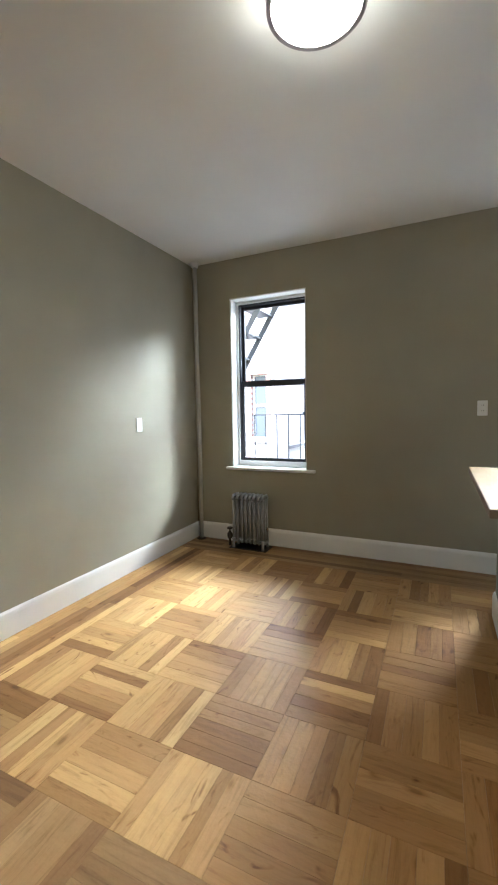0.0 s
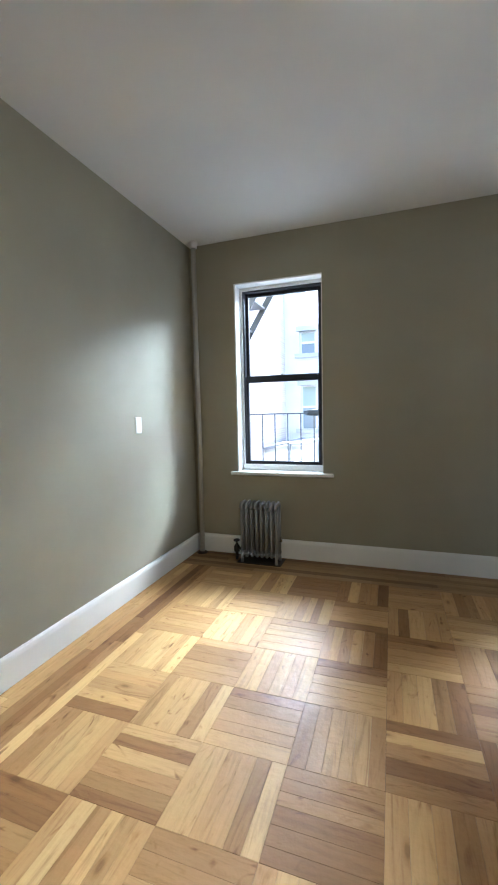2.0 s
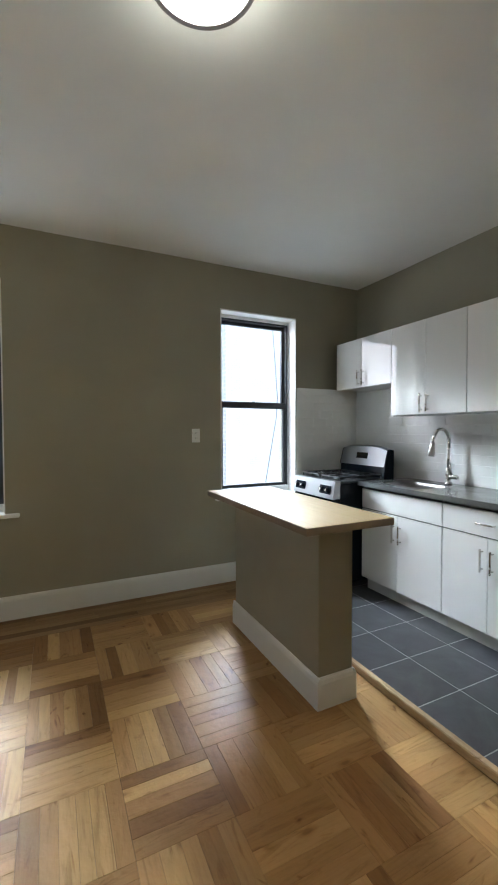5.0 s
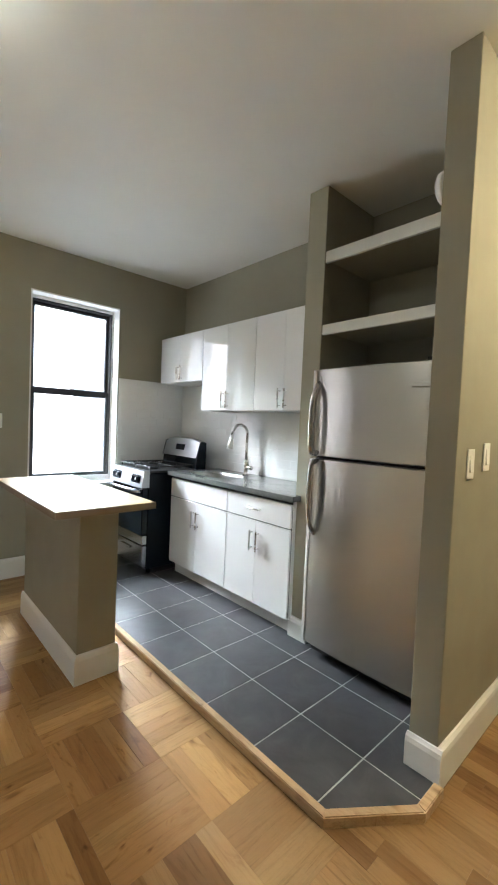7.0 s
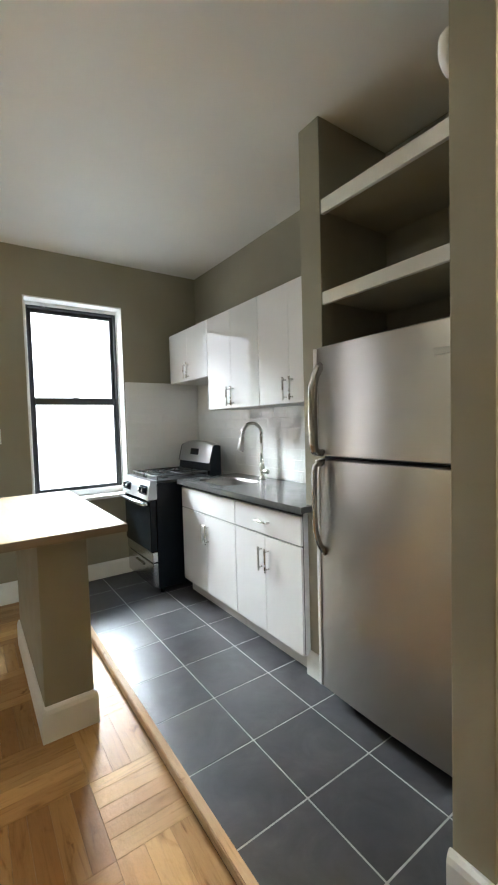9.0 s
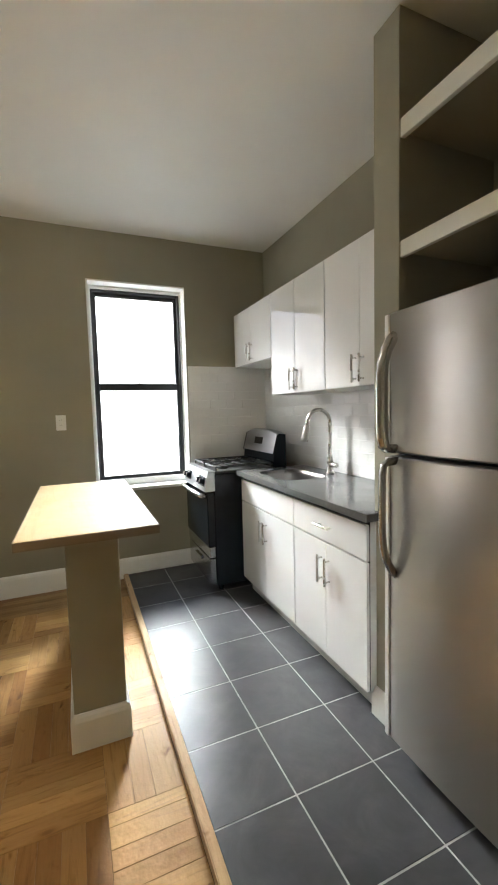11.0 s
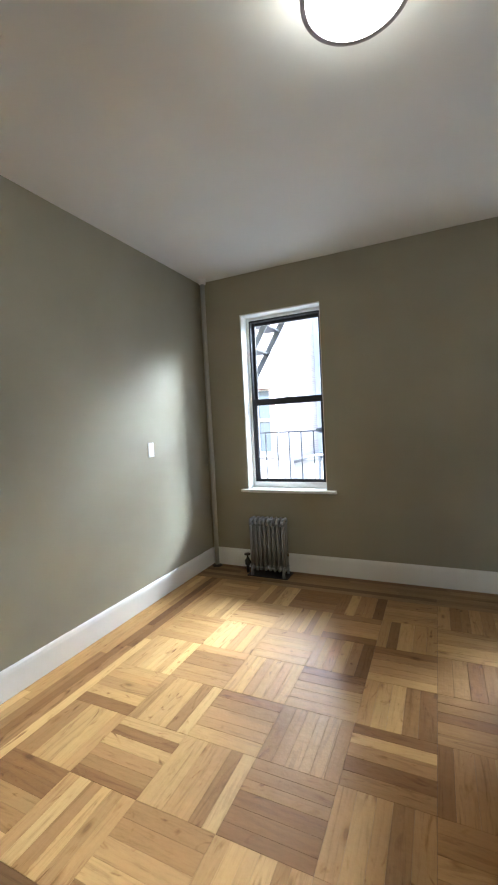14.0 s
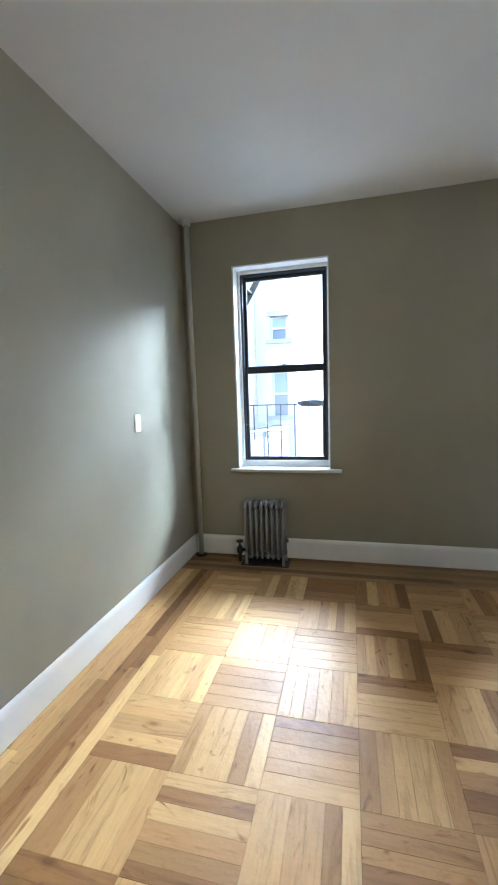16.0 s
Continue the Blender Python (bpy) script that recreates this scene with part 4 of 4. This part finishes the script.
M_RUST.bump(M_RUST.noise(60, 3), 0.3, 0.001)
M_RUST = M_RUST.m
M_YARD = paint("worn_concrete_yard", (0.34, 0.33, 0.32), 0.9, 0.6, 0.15)
M_TAR = paint("silvered_roof_felt", (0.26, 0.26, 0.275), 0.8, 0.6, 0.2)
YZ = -6.0

structure("ground", box(-60, BACK + 0.31, YZ - 0.2, 60, 120, YZ), M_YARD, "grey concrete yard far below the windows")


def house(name, x0, x1, y, z1, mat, label, openings):
    """A house front across the yard, with its windows let in."""
    h = tagged(new(name), label, "building", "houses across the yard")
    h.location = (x0, y, YZ)
    xs = sorted({x0, x1, *[v for o in openings for v in (o[0], o[1])]})
    zs = sorted({YZ, z1, *[v for o in openings for v in (o[2], o[3])]})
    bm = bmesh.new()
    for xa, xb in zip(xs, xs[1:]):
        for za, zb in zip(zs, zs[1:]):
            mx, mz = (xa + xb) / 2, (za + zb) / 2
            if not any(o[0] < mx < o[1] and o[2] < mz < o[3] for o in openings):
                box(xa - x0, 0, za - YZ, xb - x0, 0.3, zb - YZ, bm=bm)
    box(0, 0.3, 0, x1 - x0, 8, z1 - YZ, bm=bm)
    part("wall", bm, mat, h)
    part("parapet", box(-0.05, -0.08, z1 - YZ, x1 - x0 + 0.05, 0.35, z1 - YZ + 0.25), M_STONE, h)
    for a, b, c, d, arch in openings:
        w = tagged(new("window"), "tall window in the far house")
        w.parent = h
        w.location = (a - x0, 0, c - YZ)
        W, H = b - a, d - c
        bm = box(0, 0.10, 0, 0.06, 0.17, H)
        box(W - 0.06, 0.10, 0, W, 0.17, H, bm=bm)
        box(0.06, 0.10, H / 2 - 0.04, W - 0.06, 0.17, H / 2 + 0.04, bm=bm)
        box(0.06, 0.10, H - 0.06, W - 0.06, 0.17, H, bm=bm)
        part("frame", bm, M_STUCCO, w)
        part("pane", box(0.06, 0.14, 0, W - 0.06, 0.15, H / 2 - 0.04), M_FARGLASS if arch else M_PALEGLASS, w)
        part("pane", box(0.06, 0.14, H / 2 + 0.04, W - 0.06, 0.15, H - 0.06), M_SHADE if not arch else M_FARGLASS, w)
        if arch:
            for xa, xb in ((-0.13, 0.006), (W - 0.006, W + 0.13)):
                part("jamb", box(xa, -0.03, 0, xb, 0.1, H), M_JAMB, w, "dark red brick jamb")
        part("sill", box(-0.16, -0.10, -0.14, W + 0.16, 0.1, 0), M_STONE, w)
        if arch:
            pts = [(-0.12 + (W + 0.24) * i / 10, H + 0.02 + 0.16 * math.sin(math.pi * i / 10)) for i in range(11)]
            part("lintel", prism(pts + [(W + 0.12, H - 0.02), (-0.12, H - 0.02)], -0.05, 0.1, axis="y"), M_JAMB, w)
        else:
            part("lintel", box(-0.1, -0.06, H, W + 0.1, 0.1, H + 0.16), M_STONE, w)
    return h


house("brick_wing", -16, -3.86, 11.0, 7.5, M_RBRICK, "weathered red brick rear wing with arched windows", [(-5.75, -5.1, 0.6, 2.45, True), (-4.55, -4.08, 0.6, 2.38, True)])
house("stucco_house", -16, 5.05, 15.0, 11.5, M_STUCCO, "white stuccoed house back with small sash windows", [(-3.33, -2.75, 3.33, 4.12, False), (-3.31, -2.73, 0.68, 2.22, False), (-5.5, -5.0, 1.05, 2.1, False), (-0.4, 0.4, 3.3, 4.9, False)])
house("white_brick_house", 5.07, 16, 14.0, 10.5, M_WBRICK_SHADE, "windowless white painted brick house back, shade put into its colour", [])

shed = tagged(new("yard_shed"), "low pale yard shed with a silvered felt roof", "shed")
shed.location = (-4.0, 12.3, YZ)
part("wall", box(-2.6, 0, 0, -0.5, 2.3, 6.0), M_JAMB, shed, "red brick wall")
part("wall", prism([(-0.5, 0), (1.3, 0), (1.3, 6.3), (0.8, 6.3), (-0.5, 6.0)], 0, 2.3, axis="y"), M_STUCCO, shed, "white stuccoed wall")
part("roof", prism([(-2.75, 6.002), (-0.5, 6.002), (0.8, 6.302), (1.45, 6.302), (1.45, 6.38), (0.8, 6.38), (-0.5, 6.11), (-2.0, 6.34), (-2.75, 6.30)], -0.15, 2.35, axis="y"), M_TAR, shed)

part("roof_edge", tube([(-2.8, -0.17, 6.33), (-2.0, -0.17, 6.37), (-0.5, -0.17, 6.13), (0.8, -0.17, 6.40), (1.5, -0.17, 6.40)], 0.03, 6), M_STONE, shed, "pale roof edge")
part("downpipe", tube([(0.95, -0.2, 6.38), (0.95, -0.2, 0)], 0.045, 8), M_RUST, shed, "thin grey downpipe")

unit = tagged(new("roof_unit"), "small white roof unit on a low flat roof across the yard", "roof unit")
unit.location = (1.9, 13.6, YZ)
part("base", box(-0.9, 0, 0, 1.0, 1.2, 6.42), M_STUCCO, unit)
part("casing", box(-0.45, 0.1, 6.42, 0.05, 0.6, 6.72, 0.03), M_STONE, unit)

cab = tagged(new("hanging_cable"), "thin dark cable hanging down the yard outside the stove window", "cable")
part("strand", tube([(3.03, 7, 5.5), (3.06, 7, 3.2), (3.16, 7, 1.95), (3.14, 7.0, 1.6), (2.93, 7, 0.5), (2.7, 7, -1.5), (2.6, 7, YZ)], 0.008, 6), M_RUST, cab)

esc = tagged(new("fire_escape"), "weathered iron fire escape landing with railing and steep stair", "fire escape")
esc.location = (-1.3, 4.8, 0.3)
ex, ey, ez = -1.3, 4.8, 0.3
RX0, RX1, RY = -3.25, 0.3, 5.2
part("top_rail", box(RX0 - ex, RY - 0.012 - ey, 1.27 - ez, RX1 - ex, RY + 0.012 - ey, 1.283 - ez, 0.003), M_RUST, esc)
part("landing_frame", box(RX0 - ex, RY - 0.02 - ey, 0.26 - ez, RX1 - ex, RY + 0.02 - ey, 0.31 - ez, bm=box(RX0 - ex, 4.34 - ey, 0.26 - ez, RX1 - ex, 4.38 - ey, 0.31 - ez)), M_RUST, esc)
x = RX0
while x < RX1:
    part("baluster", box(x - 0.006 - ex, RY - 0.006 - ey, 0.31 - ez, x + 0.006 - ex, RY + 0.006 - ey, 1.27 - ez), M_RUST, esc)
    x += 0.155
for i in range(9):
    yy = 4.42 + i * 0.09
    part("slat", box(RX0 - ex, yy - ey, 0.275 - ez, RX1 - ex, yy + 0.03 - ey, 0.285 - ez), M_RUST, esc)
for xx in (-2.4, -1.2, 0.1):
    part("bracket", tube([(xx - ex, 4.31 - ey, -0.5 - ez), (xx - ex, 5.15 - ey, 0.24 - ez)], 0.02, 6, bm=box(xx - 0.02 - ex, 4.31 - ey, 0.22 - ez, xx + 0.02 - ex, 5.2 - ey, 0.26 - ez)), M_RUST, esc)
A, Bp = Vector((-3.2, 0, 0.32)), Vector((-1.45, 0, 3.17))
d = (Bp - A).normalized()
up = Vector((-d.z, 0, d.x))
for yy in (5.26, 5.72):
    bm = prism([((A - up * 0.0).x - ex, A.z - ez), ((Bp).x - ex, Bp.z - ez), ((Bp + up * 0.075).x - ex, (Bp + up * 0.075).z - ez), ((A + up * 0.075).x - ex, (A + up * 0.075).z - ez)], yy - ey, yy + 0.012 - ey, axis="y")
    part("stair_stringer", bm, M_RUST, esc)
for i in range(1, 10):
    p = A.lerp(Bp, i / 10)
    part("stair_tread", box(p.x - 0.2 - ex, 5.272 - ey, p.z + 0.03 - ez, p.x + 0.0 - ex, 5.72 - ey, p.z + 0.052 - ez), M_RUST, esc)



def cloth(x, z, hx, hz, label):
    c = tagged(new("draped_cloth"), label, "cloth")
    c.location = (x, RY, z)
    own = bmesh.new()
    bmesh.ops.create_icosphere(own, subdivisions=3, radius=1)
    for v in own.verts:
        k = 1 + 0.35 * noise.noise(v.co * 2.3 + Vector((x, 0, 0)))
        v.co = Vector((v.co.x * hx * k, v.co.y * 0.03 * k, v.co.z * hz * k + (0.4 * hz if v.co.z > 0 else -0.5 * hz)))
    part("fold", own, M_RUST, c, "", True)


cloth(-1.04, 1.284, 0.15, 0.026, "dark crumpled cloth draped over the fire escape railing")
cloth(-0.93, 0.335, 0.09, 0.022, "small dark cloth lying on the fire escape landing edge")

# ---- floors ----
structure("floor", box(LEFT - 0.003, SOUTH - 0.2, -0.12, HALLX + 0.2, BACK + 0.1, -0.012), M_GAP, "dark bed under the oak strips")
floor_wood = tagged(new("wood_floor"), "worn oak parquet laid in a chequer of strip blocks", kind="structure")
floor_tile = tagged(new("tile_floor"), "dark slate-look tile floor of the kitchen with light joints", kind="structure")
structure("tile_bed", prism([(1.075, BACK), (1.075, 0.972), (1.345, 0.772), (PT[0] - 0.005, 0.772), (PT[0] - 0.005, PT[2]), (KIT, PT[2]), (KIT, BACK)], -0.011, TZ - 0.0012), M_GROUT, "light grey grout bed")
GX, GY, S = -0.605, 1.911, 0.344
shared = {}


def strip_mesh(length, width, tone):
    """One oak strip lying along y, its centre at the origin."""
    key = (round(length, 3), round(width, 3), tone)
    if key not in shared:
        bm = bmesh.new()
        hx, hy = width / 2 - 0.00035, length / 2 - 0.0005
        lo = [bm.verts.new((a * hx, b * hy, -0.010)) for a, b in ((-1, -1), (1, -1), (1, 1), (-1, 1))]
        mid = [bm.verts.new((a * hx, b * hy, -0.0004)) for a, b in ((-1, -1), (1, -1), (1, 1), (-1, 1))]
        hi = [bm.verts.new((a * (hx - 0.0005), b * (hy - 0.0005), 0)) for a, b in ((-1, -1), (1, -1), (1, 1), (-1, 1))]
        for r0, r1 in ((lo, mid), (mid, hi)):
            for i in range(4):
                j = (i + 1) % 4
                bm.faces.new((r0[i], r0[j], r1[j], r1[i]))
        bm.faces.new(hi)
        shared[key] = mesh_of("oak_strip", bm, M_STRIPS[tone])
    return shared[key]


def lay(x, y, length, width, turned, rng, tone):
    ob = new("strip", strip_mesh(length, width, tone))
    ob.parent = floor_wood
    ob.location = (x, y, rng.uniform(-0.0003, 0.0))
    ob.rotation_euler = (rng.uniform(-0.0012, 0.0012), rng.uniform(-0.004, 0.004), (math.pi / 2 if turned else 0) + (math.pi if rng.random() < 0.5 else 0))


def joined_strips(rects, name, mat):
    """Strips far from the walk, joined: (x0, y0, x1, y1)."""
    bm = bmesh.new()
    for x0, y0, x1, y1 in rects:
        e = 0.0003
        z = -0.0003
        lo = [bm.verts.new(p) for p in ((x0 + e, y0 + e, -0.01), (x1 - e, y0 + e, -0.01), (x1 - e, y1 - e, -0.01), (x0 + e, y1 - e, -0.01))]
        hi = [bm.verts.new((v.co.x, v.co.y, z)) for v in lo]
        bm.faces.new(hi)
        for i in range(4):
            bm.faces.new((lo[i], lo[(i + 1) % 4], hi[(i + 1) % 4], hi[i]))
    ob = part(name, bm, mat, floor_wood)
    return tagged(ob, kind="stuff")


rng = random.Random(5)
# shades of the strips, block by block from the long wall to the kitchen; 0 dark, 5 pale
BLOCKS = {
    -2: ["42311", "352433", "24322", "344423", "22233", "33231", "22322", "343"],
    -1: ["224443", "122414", "443325", "111222", "34323", "22322", "21121", "43344"],
    0: ["14334", "344425", "43321", "234442", "21241", "12232", "23322", "334"],
    1: ["445545", "33223", "443434", "44421", "34421", "22122", "21222", "43434"],
    2: ["34343", "555344", "43443", "342421", "43321", "23121", "33223", "344"],
    3: ["444545", "44334", "443425", "13332", "31433", "44343", "34322", "33443"],
    4: ["44343", "34245", "22111", "14220", "33322", "31232", "23433", "343"],
}
far_y, far_x = [], []
x_end = 1.042
for i in range(-3, 5):
    for j in range(-10, 5):
        x0, y0 = GX + i * S, GY + j * S
        x1, y1 = min(x0 + S, x_end), y0 + S
        if i == 4 and x0 + S > x_end:
            x1 = x_end - 0.001
        near = -2 <= j <= 4
        tones = BLOCKS[j][i + 3] if near else "32324"
        cuts = [0.0]
        for k in tones:
            cuts.append(cuts[-1] + rng.choice((0.8, 1.0, 1.0, 1.0, 1.15)))
        cuts = [c / cuts[-1] for c in cuts]
        if (i + j) % 2 == 0:
            for a, b, tone in zip(cuts, cuts[1:], map(int, tones)):
                xa, xb = x0 + (x1 - x0) * a, x0 + (x1 - x0) * b
                if near:
                    lay((xa + xb) / 2, (y0 + y1) / 2, S, round(xb - xa, 4), False, rng, tone)
                else:
                    far_y.append((xa, y0, xb, y1))
        else:
            for a, b, tone in zip(cuts, cuts[1:], map(int, tones)):
                ya, yb = y0 + S * a, y0 + S * b
                if near:
                    lay((x0 + x1) / 2, (ya + yb) / 2, round(x1 - x0, 4), round(yb - ya, 4), True, rng, tone)
                else:
                    far_x.append((x0, ya, x1, yb))
# border strips: along the long wall, along the window wall, and in the entry
y_top = GY + 5 * S
xl = GX - 3 * S
w = (xl - LEFT - 0.018) / 6
for k, tone in enumerate((4, 4, 3, 1, 1, 4)):
    xa = LEFT + 0.018 + k * w
    y = SOUTH + rng.uniform(0.1, 0.5)
    ya = SOUTH
    while ya < y_top:
        yb = min(y_top, y)
        if yb < 0.4:
            far_y.append((xa, ya, xa + w, yb))
        else:
            lay(xa + w / 2, (ya + yb) / 2, round(yb - ya, 3), round(w, 4), False, rng, max(0, min(5, tone + rng.choice((-1, 0, 0, 1)))))
        ya, y = yb, yb + rng.uniform(0.5, 1.3)
n = 6
h = (BACK - 0.018 - y_top) / n
for k in range(n):
    ya = y_top + k * h
    xa = LEFT + 0.018
    x = xa + rng.uniform(0.3, 0.9)
    while xa < x_end:
        xb = min(x_end, x)
        far_x.append((xa, ya, xb, ya + h))
        xa, x = xb, xb + rng.uniform(0.6, 1.4)
xa = x_end
k = 0
while xa < HALLX:
    xb = min(xa + 0.066, HALLX)
    top_y = 0.752 if xa > PT[0] - 0.04 else (0.745 if xa > 1.335 else 0.955 - (xa - x_end) * 0.75 + 0.012)
    ya = SOUTH
    y = ya + rng.uniform(0.3, 1.0)
    while ya < top_y:
        yb = min(top_y, y)
        far_y.append((xa, ya, xb, yb))
        ya, y = yb, yb + rng.uniform(0.4, 0.9)
    xa = xb
    k += 1
joined_strips(far_y, "strips_along", M_PLANK_J)
joined_strips(far_x, "strips_across", M_PLANK_JX)


def clip_poly(pts, nx, ny, c):
    """Keep the side of the outline where nx*x + ny*y >= c."""
    out = []
    for (ax, ay), (bx, by) in zip(pts, pts[1:] + pts[:1]):
        da, db = nx * ax + ny * ay - c, nx * bx + ny * by - c
        if da >= 0:
            out.append((ax, ay))
        if da * db < 0:
            t = da / (da - db)
            out.append((ax + (bx - ax) * t, ay + (by - ay) * t))
    return out


TX, TY, TS, G = 1.380, 1.675, 0.332, 0.0032
tiles = {}
for i in range(-1, 4):
    for j in range(-3, 8):
        x0, x1 = max(TX + i * TS + G, 1.0795), min(TX + (i + 1) * TS - G, KIT - 0.003)
        y0, y1 = max(TY + j * TS + G, 0.774), min(TY + (j + 1) * TS - G, BACK - 0.019)
        if x1 - x0 < 0.02 or y1 - y0 < 0.02:
            continue
        pts = [(x0, y0), (x1, y0), (x1, y1), (x0, y1)]
        pts = clip_poly(pts, 0.6, 0.8, 0.6 * 1.350 + 0.8 * 0.774)
        if x1 > PT[0] - 0.03 and y0 < PT[2] + 0.002:
            if x0 > PT[0] - 0.03:
                pts = clip_poly(pts, 0, 1, PT[2] + 0.002) if y1 > PT[2] + 0.01 else []
            else:
                pts = clip_poly(pts, -1, 0, -(PT[0] - 0.026)) if y1 < PT[2] + 0.06 else pts
        if len(pts) < 3:
            continue
        cx, cy = sum(p[0] for p in pts) / len(pts), sum(p[1] for p in pts) / len(pts)
        key = tuple((round(a - cx, 3), round(b - cy, 3)) for a, b in pts)
        if key not in tiles:
            bm = bmesh.new()
            k = 1 - 0.004
            lo = [bm.verts.new((a - cx, b - cy, -0.008)) for a, b in pts]
            mid = [bm.verts.new((a - cx, b - cy, -0.0006)) for a, b in pts]
            hi = [bm.verts.new(((a - cx) * k, (b - cy) * k, 0)) for a, b in pts]
            n = len(pts)
            for r0, r1 in ((lo, mid), (mid, hi)):
                for q in range(n):
                    bm.faces.new((r0[q], r0[(q + 1) % n], r1[(q + 1) % n], r1[q]))
            bm.faces.new(hi)
            tiles[key] = mesh_of("floor_tile", bm, M_TILE)
        ob = new("tile", tiles[key])
        ob.parent = floor_tile
        ob.location = (cx, cy, TZ + rng.uniform(-0.0004, 0.0004))

# ---- backsplash: glazed tiles on the kitchen wall and beside the window ----
splash = tagged(new("backsplash"), "white glazed wall tiles behind the stove and worktop", kind="structure")
part("grout_bed", box(KIT - 0.0094, COL1 + 0.001, 0.90, KIT - 0.0005, BACK - 0.001, 1.50, bm=box(KIT - 0.0094, 3.18, 1.5, KIT - 0.0005, BACK - 0.001, 1.772)), M_WGROUT, splash)
part("grout_bed", box(W2[1] + 0.006, BACK - 0.0094, 0.79, KIT - 0.0096, BACK - 0.0005, 1.772), M_WGROUT, splash)
glaze = {}


def glazed(w, h, facing):
    key = (round(w, 3), round(h, 3), facing)
    if key not in glaze:
        if facing == "x":
            bm = box(-0.003, -w / 2, -h / 2, 0.003, w / 2, h / 2, 0.0012)
        else:
            bm = box(-w / 2, -0.003, -h / 2, w / 2, 0.003, h / 2, 0.0012)
        glaze[key] = mesh_of("glazed_tile", bm, M_SUBWAY)
    return glaze[key]


TW, TH, J = 0.154, 0.077, 0.0009
for r in range(11):
    z0 = 0.94 + r * TH
    z1 = min(z0 + TH, 1.772)
    if z1 - z0 < 0.02:
        continue
    y = BACK - 0.008
    first = TW if r % 2 == 0 else TW / 2
    y_stop = COL1 + 0.002 if z0 < 1.47 else 3.16
    while y > y_stop + 0.01:
        ya = max(y - first, y_stop)
        if y - ya > 0.015:
            ob = new("glazed_tile", glazed(y - ya - J, z1 - z0 - J, "x"))
            ob.parent = splash
            ob.location = (KIT - 0.0075, (y + ya) / 2, (z0 + z1) / 2)
            ob.rotation_euler = (0, rng.uniform(-0.003, 0.003), rng.uniform(-0.002, 0.002))
        y, first = ya, TW
    x = KIT - 0.012
    first = TW if r % 2 else TW / 2
    while x > W2[1] + 0.02:
        xa = max(x - first, W2[1] + 0.006)
        if x - xa > 0.015:
            ob = new("glazed_tile", glazed(x - xa - J, z1 - z0 - J, "y"))
            ob.parent = splash
            ob.location = ((x + xa) / 2, BACK - 0.0075, (z0 + z1) / 2)
            ob.rotation_euler = (rng.uniform(-0.003, 0.003), 0, rng.uniform(-0.003, 0.003))
        x, first = xa, TW
